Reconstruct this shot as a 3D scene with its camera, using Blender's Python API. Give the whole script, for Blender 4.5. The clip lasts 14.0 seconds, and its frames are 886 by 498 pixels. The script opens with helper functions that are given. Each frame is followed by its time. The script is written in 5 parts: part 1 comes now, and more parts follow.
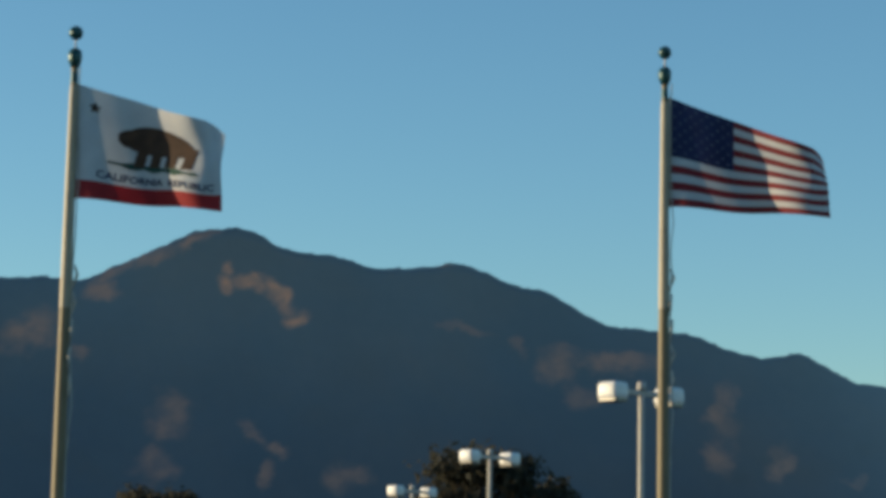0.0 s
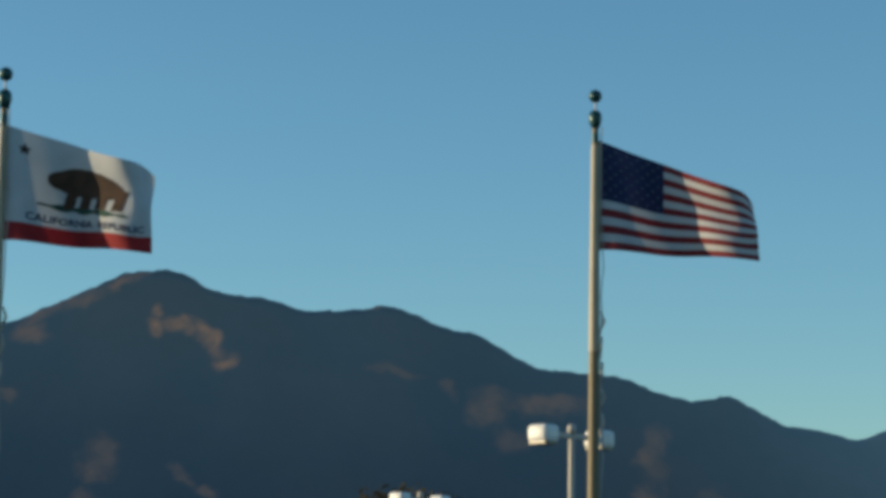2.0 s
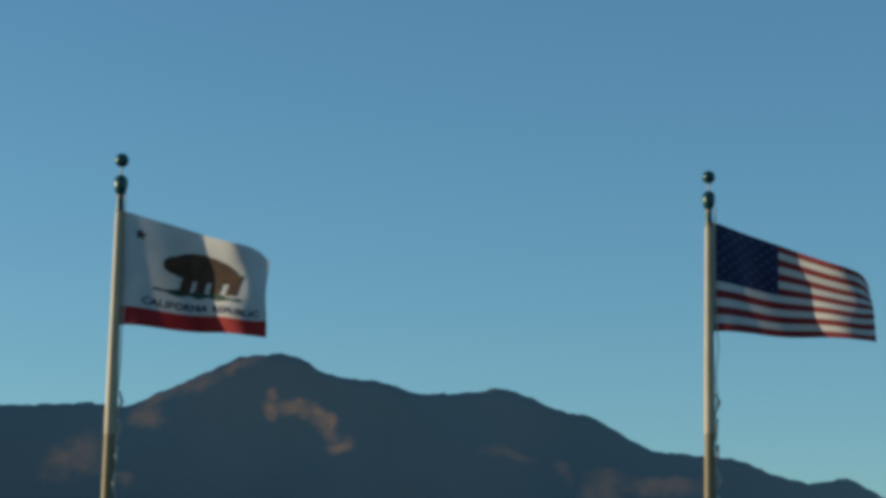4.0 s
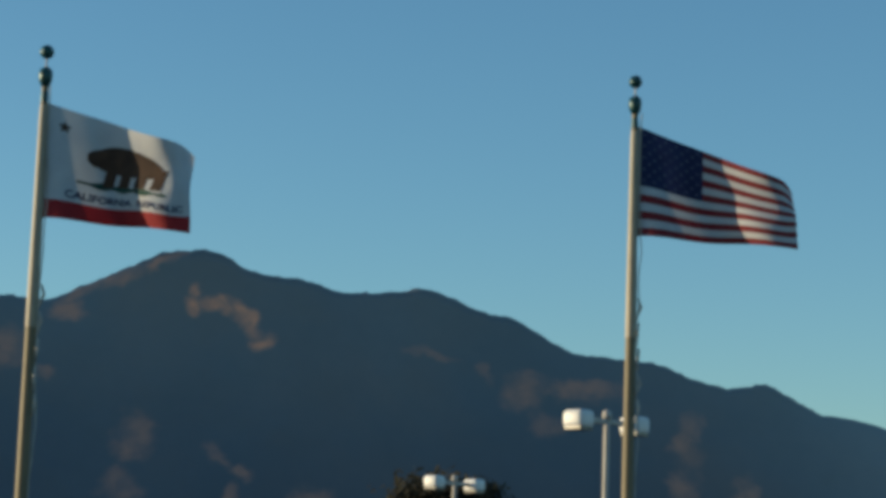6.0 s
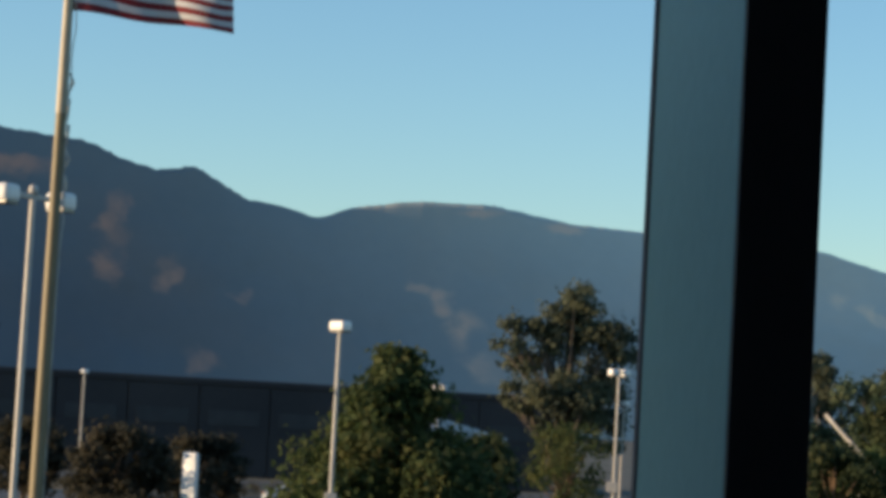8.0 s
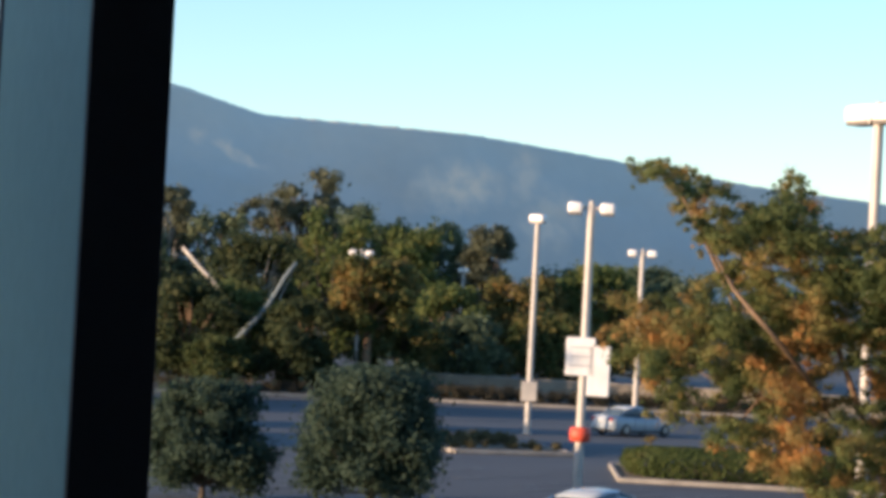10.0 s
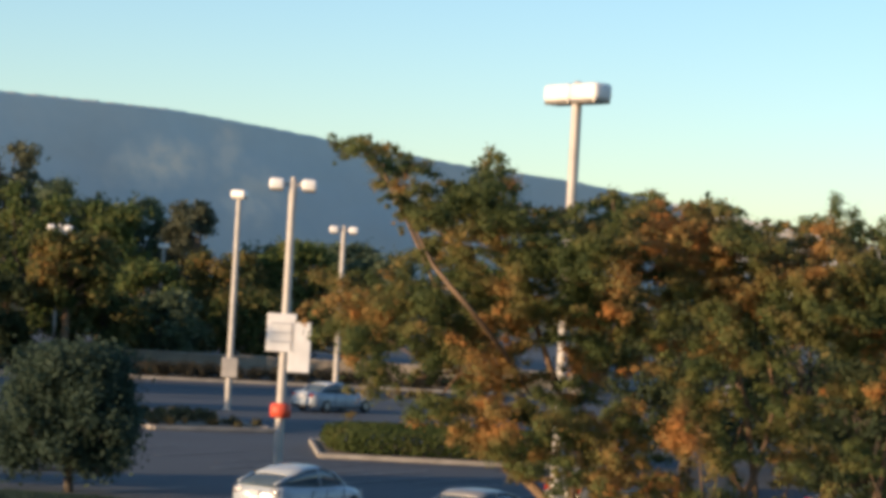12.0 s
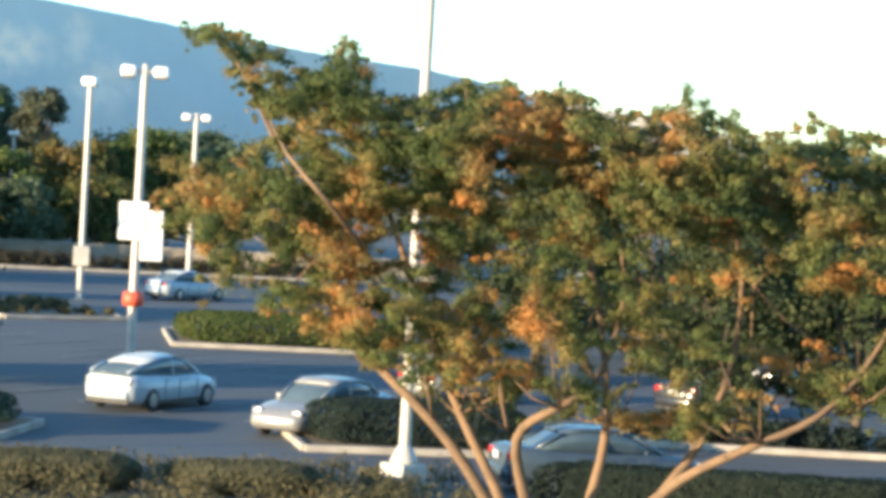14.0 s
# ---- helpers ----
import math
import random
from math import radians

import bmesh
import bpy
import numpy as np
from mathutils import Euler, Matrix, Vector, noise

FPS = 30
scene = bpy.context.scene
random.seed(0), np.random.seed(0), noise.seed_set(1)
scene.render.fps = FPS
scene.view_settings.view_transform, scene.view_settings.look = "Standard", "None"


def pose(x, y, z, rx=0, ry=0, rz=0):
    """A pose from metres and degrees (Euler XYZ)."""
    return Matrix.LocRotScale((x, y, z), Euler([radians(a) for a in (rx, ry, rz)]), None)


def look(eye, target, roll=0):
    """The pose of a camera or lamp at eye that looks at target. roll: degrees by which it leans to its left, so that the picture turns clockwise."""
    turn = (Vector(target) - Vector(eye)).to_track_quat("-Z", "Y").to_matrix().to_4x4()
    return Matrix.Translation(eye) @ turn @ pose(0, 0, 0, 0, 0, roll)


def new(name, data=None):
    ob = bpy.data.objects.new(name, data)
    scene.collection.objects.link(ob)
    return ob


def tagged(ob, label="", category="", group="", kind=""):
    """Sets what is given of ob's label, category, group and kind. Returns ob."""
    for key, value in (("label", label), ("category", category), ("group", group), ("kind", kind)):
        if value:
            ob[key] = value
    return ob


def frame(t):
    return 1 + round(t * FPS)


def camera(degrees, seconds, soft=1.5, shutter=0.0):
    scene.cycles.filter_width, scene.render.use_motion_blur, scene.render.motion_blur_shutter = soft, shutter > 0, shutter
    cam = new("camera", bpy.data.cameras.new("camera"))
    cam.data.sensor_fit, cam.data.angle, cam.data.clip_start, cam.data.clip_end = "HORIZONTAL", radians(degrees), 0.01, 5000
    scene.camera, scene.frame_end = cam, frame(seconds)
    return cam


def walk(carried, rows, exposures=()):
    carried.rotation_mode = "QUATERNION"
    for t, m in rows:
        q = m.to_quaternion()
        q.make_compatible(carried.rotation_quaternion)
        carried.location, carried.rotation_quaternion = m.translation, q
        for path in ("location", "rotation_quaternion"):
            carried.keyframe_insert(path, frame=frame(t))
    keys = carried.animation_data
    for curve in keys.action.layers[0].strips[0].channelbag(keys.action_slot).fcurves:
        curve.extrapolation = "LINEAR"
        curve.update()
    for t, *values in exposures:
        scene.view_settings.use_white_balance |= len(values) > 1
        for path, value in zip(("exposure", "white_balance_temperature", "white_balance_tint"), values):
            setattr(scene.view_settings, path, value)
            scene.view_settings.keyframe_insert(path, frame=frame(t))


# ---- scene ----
# ---------- camera ----------
EYE = Vector((0.0, 0.0, 6.6))
cam = camera(20.836, 14.0, soft=4.4)
# seconds, heading to the right of north, tilt upwards, lean (degrees)
TURNS = (
    (0, 0.000, 8.186, 1.005),
    (0.5, -0.243, 8.047, 1.280),
    (1, 0.418, 8.341, 1.370),
    (1.5, 1.526, 8.792, 0.701),
    (2, 1.649, 9.225, 0.876),
    (2.5, 1.392, 9.714, 0.971),
    (3, 0.022, 10.366, 0.911),
    (3.2, -0.586, 10.486, 1.003),
    (5.3, -1.297, 11.989, 1.013),
    (5.5, -0.930, 11.636, 1.136),
    (6, 0.751, 8.812, 1.838),
    (6.5, 2.595, 6.648, 2.307),
    (7, 5.325, 5.457, 2.050),
    (7.5, 9.414, 4.590, 2.388),
    (8, 14.517, 4.189, 3.153),
    (8.5, 18.533, 3.601, 2.841),
    (9, 22.972, 2.535, 3.045),
    (9.2, 24.586, 2.168, 3.154),
    (11.3, 34.385, 0.533, 2.807),
    (11.5, 34.730, 0.716, 2.930),
    (12, 36.992, 0.869, 3.234),
    (12.5, 38.198, -0.206, 3.498),
    (13, 38.873, -0.458, 3.512),
    (13.5, 39.592, -1.187, 3.249),
    (14, 40.617, -1.585, 3.304),
)


def heading(az, el=0.0):
    a, e = radians(az), radians(el)
    return Vector((math.sin(a) * math.cos(e), math.cos(a) * math.cos(e), math.sin(e)))


def sway(t):
    """The few millimetres by which the hand-held camera shifts to its right on the way."""
    return -0.004 if t < 7 else {7: -0.0042, 7.5: -0.0045, 8: -0.0035, 8.5: -0.0012}.get(t, 0.0008)


WALK = []
for t, a, e, r in TURNS:
    stand = EYE + heading(a + 90) * sway(t)
    WALK.append((t, look(stand, stand + heading(a, e), r)))
walk(cam, WALK,
     exposures=((0, 0.27, 5700, -5), (3, 0.07, 5550, -7), (5.5, -0.02, 5500, -7), (6.5, 0.25, 5700, -3), (7, 0.45, 5780, 0), (7.5, 0.65, 5900, 2),
                (8, 0.57, 6000, 5), (8.5, 0.72, 6050, 12), (9, 1.06, 5980, 17), (11.3, 1.15, 5850, 6), (11.5, 1.18, 5780, 5), (12, 0.72, 6200, 12),
                (12.5, 1.05, 5700, 3), (13, 1.75, 5620, 1), (13.5, 1.92, 5620, 0), (14, 1.92, 5620, 0)))

# ---------- light ----------
SUN_AZ, SUN_EL = -84.5, 8.0
world = bpy.data.worlds.new("evening_sky")
scene.world = world
world.use_nodes = True
nt = world.node_tree
sky = nt.nodes.new("ShaderNodeTexSky")
sky.sky_type = 'NISHITA'
sky.sun_disc = False
sky.sun_elevation = radians(SUN_EL)
sky.sun_rotation = radians(SUN_AZ)
sky.altitude = 300
sky.air_density, sky.dust_density, sky.ozone_density = 1.0, 0.3, 2.4
nt.nodes["Background"].inputs[1].default_value = 0.15
nt.links.new(sky.outputs[0], nt.nodes["Background"].inputs[0])
sun = new("sun", bpy.data.lights.new("sun", 'SUN'))
sun.data.energy, sun.data.angle, sun.data.color = 4.9, radians(0.6), (1.0, 0.68, 0.4)
sun.matrix_world = look((0, 0, 0), -heading(SUN_AZ, SUN_EL))


# ---------- materials ----------
def material(name, color, dark=None, rough=0.7, metal=0.0, scale=3.0, fine=40.0, bump=0.2, spots=0.5, through_light=0.0, island=0.0, coords="Object"):
    """A surface whose colour wanders between two tones at two scales, with fine relief."""
    m = bpy.data.materials.new(name)
    m.use_nodes = True
    t = m.node_tree
    n, ln = t.nodes, t.links
    b = n["Principled BSDF"]
    b.inputs["Roughness"].default_value, b.inputs["Metallic"].default_value = rough, metal
    co = n.new("ShaderNodeTexCoord")
    big, small = n.new("ShaderNodeTexNoise"), n.new("ShaderNodeTexNoise")
    big.inputs["Scale"].default_value, small.inputs["Scale"].default_value = scale, fine
    big.inputs["Detail"].default_value, small.inputs["Detail"].default_value = 5, 3
    for q in (big, small):
        ln.new(co.outputs[coords], q.inputs["Vector"])
    add = n.new("ShaderNodeMath")
    add.operation = 'MULTIPLY_ADD'
    ln.new(small.outputs[0], add.inputs[0])
    add.inputs[1].default_value = 0.35
    ln.new(big.outputs[0], add.inputs[2])
    ramp = n.new("ShaderNodeValToRGB")
    dark = dark or tuple(c * 0.6 for c in color)
    ramp.color_ramp.elements[0].position, ramp.color_ramp.elements[1].position = 0.66 - spots * 0.35, 0.66 + spots * 0.35
    ramp.color_ramp.elements[0].color, ramp.color_ramp.elements[1].color = (*dark, 1), (*color, 1)
    ln.new(add.outputs[0], ramp.inputs[0])
    out = ramp.outputs[0]
    if island:
        geo, hsv, mr = n.new("ShaderNodeNewGeometry"), n.new("ShaderNodeHueSaturation"), n.new("ShaderNodeMapRange")
        ln.new(geo.outputs["Random Per Island"], mr.inputs[0])
        mr.inputs[3].default_value, mr.inputs[4].default_value = 1 - island, 1 + island
        ln.new(mr.outputs[0], hsv.inputs["Value"])
        ln.new(out, hsv.inputs["Color"])
        out = hsv.outputs[0]
    ln.new(out, b.inputs["Base Color"])
    if bump:
        bp = n.new("ShaderNodeBump")
        bp.inputs["Strength"].default_value, bp.inputs["Distance"].default_value = bump, 0.02
        ln.new(small.outputs[0], bp.inputs["Height"])
        ln.new(bp.outputs[0], b.inputs["Normal"])
    if through_light:
        tr, mx = n.new("ShaderNodeBsdfTranslucent"), n.new("ShaderNodeMixShader")
        ln.new(out, tr.inputs[0])
        mx.inputs[0].default_value = through_light
        ln.new(b.outputs[0], mx.inputs[1])
        ln.new(tr.outputs[0], mx.inputs[2])
        ln.new(mx.outputs[0], n["Material Output"].inputs[0])
    return m


def foliage(name, tones, scale, jitter=0.3, stops=(0.45, 0.62, 0.8, 1.0)):
    """Leaves whose tone wanders through the crown and from leaf to leaf, with light passing through them."""
    m = bpy.data.materials.new(name)
    m.use_nodes = True
    n, ln = m.node_tree.nodes, m.node_tree.links
    b = n["Principled BSDF"]
    b.inputs["Roughness"].default_value = 0.75
    b.inputs["Specular IOR Level"].default_value = 0.2
    co, no, geo = n.new("ShaderNodeTexCoord"), n.new("ShaderNodeTexNoise"), n.new("ShaderNodeNewGeometry")
    no.inputs["Scale"].default_value, no.inputs["Detail"].default_value = scale, 2.5
    ln.new(co.outputs["Object"], no.inputs["Vector"])
    mix = n.new("ShaderNodeMath")
    mix.operation = 'MULTIPLY_ADD'
    ln.new(geo.outputs["Random Per Island"], mix.inputs[0])
    mix.inputs[1].default_value = jitter
    ln.new(no.outputs[0], mix.inputs[2])
    ramp = n.new("ShaderNodeValToRGB")
    el = ramp.color_ramp.elements
    el[0].position, el[0].color = stops[0], (*tones[0], 1)
    el[1].position, el[1].color = stops[3], (*tones[3], 1)
    for p, c in ((stops[1], tones[1]), (stops[2], tones[2])):
        e = el.new(p)
        e.color = (*c, 1)
    ln.new(mix.outputs[0], ramp.inputs[0])
    ln.new(ramp.outputs[0], b.inputs["Base Color"])
    tr, mx = n.new("ShaderNodeBsdfTranslucent"), n.new("ShaderNodeMixShader")
    ln.new(ramp.outputs[0], tr.inputs[0])
    mx.inputs[0].default_value = 0.5
    ln.new(b.outputs[0], mx.inputs[1])
    ln.new(tr.outputs[0], mx.inputs[2])
    ln.new(mx.outputs[0], n["Material Output"].inputs[0])
    return m


M = dict(
    asphalt=material("asphalt", (0.06, 0.073, 0.084), (0.042, 0.051, 0.058), 0.85, scale=0.12, fine=9, bump=0.4),
    soil=material("dry_soil", (0.16, 0.12, 0.07), (0.08, 0.065, 0.04), 0.95, scale=0.4, fine=6, bump=0.5),
    plain=material("valley_ground", (0.09, 0.085, 0.07), (0.05, 0.06, 0.045), 0.95, scale=0.01, fine=0.3, bump=0.1),
    kerb=material("concrete_kerb", (0.36, 0.33, 0.28), (0.22, 0.2, 0.17), 0.85, scale=1.2, fine=30),
    line=material("road_paint", (0.24, 0.25, 0.25), (0.1, 0.11, 0.115), 0.7, scale=2, fine=15),
    concrete=material("concrete", (0.48, 0.46, 0.42), (0.33, 0.32, 0.3), 0.85, scale=1.5, fine=30),
    white=material("white_paint", (0.8, 0.79, 0.76), (0.66, 0.65, 0.62), 0.45, scale=2, fine=25, bump=0.05),
    post=material("galvanised_paint", (0.46, 0.43, 0.38), (0.35, 0.33, 0.3), 0.45, metal=0.0, scale=1.5, fine=20, bump=0.05),
    lens=material("lamp_lens", (0.2, 0.18, 0.15), (0.14, 0.13, 0.11), 0.2, scale=4, fine=30, bump=0.0),
    pole=material("bronze_aluminium", (0.2, 0.165, 0.092), (0.15, 0.122, 0.07), 0.58, metal=0.1, scale=0.8, fine=18, bump=0.04),
    cream=material("cream_upper_length", (0.42, 0.36, 0.25), (0.31, 0.27, 0.19), 0.5, scale=1.0, fine=18, bump=0.04),
    tan_wall=material("tan_block", (0.27, 0.23, 0.175), (0.2, 0.17, 0.13), 0.9, scale=0.5, fine=12),
    rope=material("halyard_rope", (0.5, 0.47, 0.4), (0.3, 0.28, 0.24), 0.9, scale=5, fine=90),
    dark_ball=material("dark_green_enamel", (0.018, 0.075, 0.075), (0.012, 0.045, 0.047), 0.35, metal=0.2, scale=6, fine=40, bump=0.02),
    cloth_white=material("white_bunting", (0.54, 0.55, 0.56), (0.46, 0.47, 0.49), 0.85, scale=3, fine=120, bump=0.1, through_light=0.14),
    cloth_red=material("red_bunting", (0.3, 0.016, 0.02), (0.23, 0.013, 0.017), 0.85, scale=3, fine=120, bump=0.1, through_light=0.14),
    # the stripes' red, darkened to stand for the shade on that flag
    cloth_shaded_red=material("shaded_red_bunting", (0.2, 0.018, 0.022), (0.15, 0.014, 0.02), 0.85, scale=3, fine=120, bump=0.1, through_light=0.14),
    cloth_blue=material("navy_bunting", (0.022, 0.03, 0.095), (0.015, 0.02, 0.07), 0.85, scale=3, fine=120, bump=0.1, through_light=0.25),
    thread=material("dull_star_thread", (0.17, 0.18, 0.25), (0.11, 0.12, 0.18), 0.85, scale=5, fine=90, bump=0.1, through_light=0.25),
    cloth_brown=material("brown_print", (0.09, 0.05, 0.03), (0.05, 0.03, 0.02), 0.85, scale=5, fine=60, bump=0.1, through_light=0.2),
    cloth_green=material("green_print", (0.03, 0.09, 0.07), (0.02, 0.06, 0.05), 0.85, scale=5, fine=60, bump=0.1, through_light=0.2),
    # blue haze is mixed into this slope colour
    mountain=material("haze_tinted_chaparral", (0.148, 0.162, 0.184), (0.124, 0.14, 0.163), 0.95, scale=0.006, fine=0.05, bump=0.0, spots=0.9),
    bark=material("tan_bark", (0.19, 0.122, 0.068), (0.115, 0.077, 0.046), 0.9, scale=3, fine=25, bump=0.5),
    bark_dark=material("dark_bark", (0.1, 0.08, 0.06), (0.06, 0.05, 0.04), 0.95, scale=3, fine=25, bump=0.5),
    # the leaning limb's bark, its shade painted in as blue-grey
    bark_in_shade=material("shade_blue_bark", (0.17, 0.21, 0.22), (0.11, 0.14, 0.15), 0.85, scale=2, fine=20, bump=0.3),
    bark_pale=material("pale_bark", (0.42, 0.39, 0.34), (0.3, 0.28, 0.25), 0.85, scale=2, fine=20, bump=0.3),
    leaf=foliage("autumn_leaf", ((0.088, 0.119, 0.044), (0.15, 0.172, 0.056), (0.275, 0.213, 0.078), (0.53, 0.265, 0.085)), 0.8, 0.07, (0.4, 0.505, 0.6, 0.71)),
    leaf_mid=foliage("mid_green_leaf", ((0.043, 0.066, 0.026), (0.068, 0.092, 0.032), (0.1, 0.113, 0.041), (0.135, 0.125, 0.045)), 0.35),
    leaf_green=foliage("green_leaf", ((0.06, 0.094, 0.033), (0.1, 0.138, 0.042), (0.152, 0.169, 0.054), (0.21, 0.183, 0.058)), 0.35),
    # leaves lightened and blued, the haze over the far rows put into their colour
    leaf_dark=foliage("dark_leaf", ((0.078, 0.112, 0.069), (0.115, 0.155, 0.087), (0.157, 0.185, 0.101), (0.19, 0.196, 0.108)), 0.3),
    leaf_turning=foliage("turning_leaf", ((0.06, 0.092, 0.033), (0.115, 0.125, 0.042), (0.21, 0.158, 0.052), (0.36, 0.175, 0.05)), 0.3),
    # green darkened so that shade is part of the leaf colour
    leaf_shade=foliage("shade_green_leaf", ((0.04, 0.056, 0.028), (0.056, 0.077, 0.034), (0.08, 0.094, 0.04), (0.11, 0.11, 0.044)), 0.35),
    leaf_euc=foliage("grey_green_leaf", ((0.07, 0.082, 0.058), (0.105, 0.118, 0.076), (0.14, 0.154, 0.094), (0.175, 0.182, 0.11)), 0.35),
    leaf_bush=foliage("bush_leaf", ((0.042, 0.07, 0.05), (0.053, 0.084, 0.057), (0.066, 0.098, 0.064), (0.078, 0.109, 0.07)), 0.5),
    # hedge leaves darkened: the shade on these hedges is in the colour
    leaf_hedge_in_shade=foliage("shaded_hedge_leaf", ((0.02, 0.032, 0.026), (0.026, 0.04, 0.031), (0.033, 0.047, 0.036), (0.041, 0.054, 0.04)), 0.5),
    leaf_brown=foliage("brown_shade_leaf", ((0.042, 0.042, 0.03), (0.06, 0.056, 0.038), (0.08, 0.071, 0.047), (0.102, 0.086, 0.055)), 0.3),
    leaf_olive=foliage("olive_hedge_leaf", ((0.085, 0.085, 0.05), (0.108, 0.105, 0.06), (0.13, 0.122, 0.07), (0.15, 0.136, 0.078)), 0.6),
    hedge=foliage("hedge_leaf", ((0.04, 0.06, 0.016), (0.06, 0.085, 0.022), (0.09, 0.11, 0.03), (0.12, 0.11, 0.04)), 0.5),
    dry=foliage("dry_groundcover", ((0.085, 0.08, 0.042), (0.115, 0.105, 0.052), (0.15, 0.13, 0.066), (0.18, 0.15, 0.08)), 0.25),
    # wall colour darkened in place of the shade on its front
    facade=material("shade_dark_tilt_up_wall", (0.036, 0.034, 0.037), (0.022, 0.022, 0.026), 0.85, scale=0.1, fine=3),
    facade_light=material("grey_wall", (0.2, 0.2, 0.2), (0.15, 0.15, 0.16), 0.85, scale=0.1, fine=3),
    # the sky's blue reflection is put into this glass's base colour
    glass=material("sky_tinted_window_glass", (0.07, 0.1, 0.125), (0.05, 0.075, 0.095), 0.1, scale=1, fine=5, bump=0),
    # window colour darkened to match the shaded front
    glass_dark=material("shaded_window_glass", (0.03, 0.031, 0.035), (0.02, 0.022, 0.026), 0.65, scale=1, fine=5, bump=0),
    car_white=material("pale_car_paint", (0.33, 0.37, 0.4), (0.3, 0.34, 0.37), 0.22, scale=1, fine=20, bump=0.0),
    car_blue=material("blue_grey_car_paint", (0.05, 0.07, 0.09), (0.042, 0.06, 0.078), 0.22, scale=1, fine=20, bump=0.0),
    car_silver=material("silver_car_paint", (0.29, 0.29, 0.275), (0.26, 0.26, 0.25), 0.28, metal=0.4, scale=1, fine=20, bump=0.0),
    car_dark=material("black_car_paint", (0.025, 0.028, 0.034), (0.02, 0.022, 0.026), 0.2, scale=1, fine=20, bump=0.0),
    tyre=material("tyre_rubber", (0.025, 0.025, 0.025), (0.015, 0.015, 0.015), 0.85, scale=5, fine=60),
    rim=material("alloy_rim", (0.3, 0.3, 0.31), (0.2, 0.2, 0.21), 0.45, metal=0.8, scale=5, fine=60, bump=0),
    tail=material("red_lamp_plastic", (0.3, 0.012, 0.012), (0.22, 0.01, 0.01), 0.2, scale=5, fine=60, bump=0),
    lamp_clear=material("clear_lamp_plastic", (0.3, 0.3, 0.31), (0.2, 0.2, 0.21), 0.12, scale=5, fine=60, bump=0),
    trim=material("black_trim", (0.02, 0.02, 0.02), (0.014, 0.014, 0.014), 0.6, scale=5, fine=60),
    orange=material("orange_red_band", (0.65, 0.09, 0.04), (0.5, 0.07, 0.03), 0.55, scale=4, fine=30, bump=0.03),
    plate=material("sign_print", (0.5, 0.5, 0.5), (0.42, 0.42, 0.43), 0.6, scale=4, fine=30, bump=0),
    mullion=material("blue_green_anodised_frame", (0.19, 0.35, 0.37), (0.15, 0.28, 0.3), 0.5, metal=0.2, scale=1.2, fine=60, bump=0.03),
    # black puts the shade on the inner face into colour; also the rubber gasket
    mullion_unlit_and_gasket=material("black_unlit_face_and_gasket", (0.1, 0.092, 0.11), (0.085, 0.078, 0.094), 0.6, scale=2, fine=60, bump=0.03),
    # unseen room surfaces, lightened to bounce light onto the mullion's inner face
    room=material("pale_bounce_plaster", (0.55, 0.55, 0.54), (0.48, 0.48, 0.47), 0.9, scale=1, fine=30),
    carpet=material("dark_carpet", (0.05, 0.05, 0.055), (0.035, 0.035, 0.04), 0.95, scale=2, fine=80),
)


# ---------- mesh helpers ----------
def mesh_object(name, verts, faces, mat, parent=None, label="", smooth=True):
    me = bpy.data.meshes.new(name)
    me.from_pydata([tuple(v) for v in verts], [], [tuple(f) for f in faces])
    me.update()
    if smooth:
        me.shade_smooth()
    me.materials.append(mat)
    ob = new(name, me)
    if parent:
        ob.parent = parent
    if label:
        ob["label"] = label
    return ob


def part(name, bm, mat, parent=None, label="", smooth=False):
    me = bpy.data.meshes.new(name)
    bm.to_mesh(me)
    bm.free()
    if smooth:
        me.shade_smooth()
    me.materials.append(mat)
    ob = new(name, me)
    if parent:
        ob.parent = parent
    if label:
        ob["label"] = label
    return ob


def block(sx, sy, sz, at=(0, 0, 0), bevel=0.01, segments=2, turn=0.0, taper=1.0):
    """A bevelled block; at is the middle of its underside."""
    bm = bmesh.new()
    bmesh.ops.create_cube(bm, size=1)
    for v in bm.verts:
        k = taper if v.co.z > 0 else 1
        v.co = Vector((v.co.x * sx * k, v.co.y * sy * k, (v.co.z + 0.5) * sz))
    if bevel:
        bmesh.ops.bevel(bm, geom=bm.edges[:], offset=bevel, segments=segments, affect='EDGES', profile=0.5)
    bmesh.ops.transform(bm, matrix=pose(*at, 0, 0, turn), verts=bm.verts)
    return bm


def lathe(profile, sides=20, at=(0, 0, 0)):
    """A turned shape from (radius, height) pairs."""
    bm = bmesh.new()
    rings = []
    for r, z in profile:
        if r < 1e-5:
            rings.append([bm.verts.new((at[0], at[1], at[2] + z))])
        else:
            rings.append([bm.verts.new((at[0] + r * math.cos(2 * math.pi * i / sides), at[1] + r * math.sin(2 * math.pi * i / sides), at[2] + z)) for i in range(sides)])
    for a, b in zip(rings, rings[1:]):
        for i in range(sides):
            j = (i + 1) % sides
            if len(a) == 1 and len(b) == 1:
                continue
            if len(a) == 1:
                bm.faces.new((a[0], b[j], b[i]))
            elif len(b) == 1:
                bm.faces.new((a[i], a[j], b[0]))
            else:
                bm.faces.new((a[i], a[j], b[j], b[i]))
    bmesh.ops.recalc_face_normals(bm, faces=bm.faces)
    return bm


def ball(r, at):
    return lathe([(r * math.sin(math.pi * i / 12), -r * math.cos(math.pi * i / 12)) for i in range(13)], 20, at)


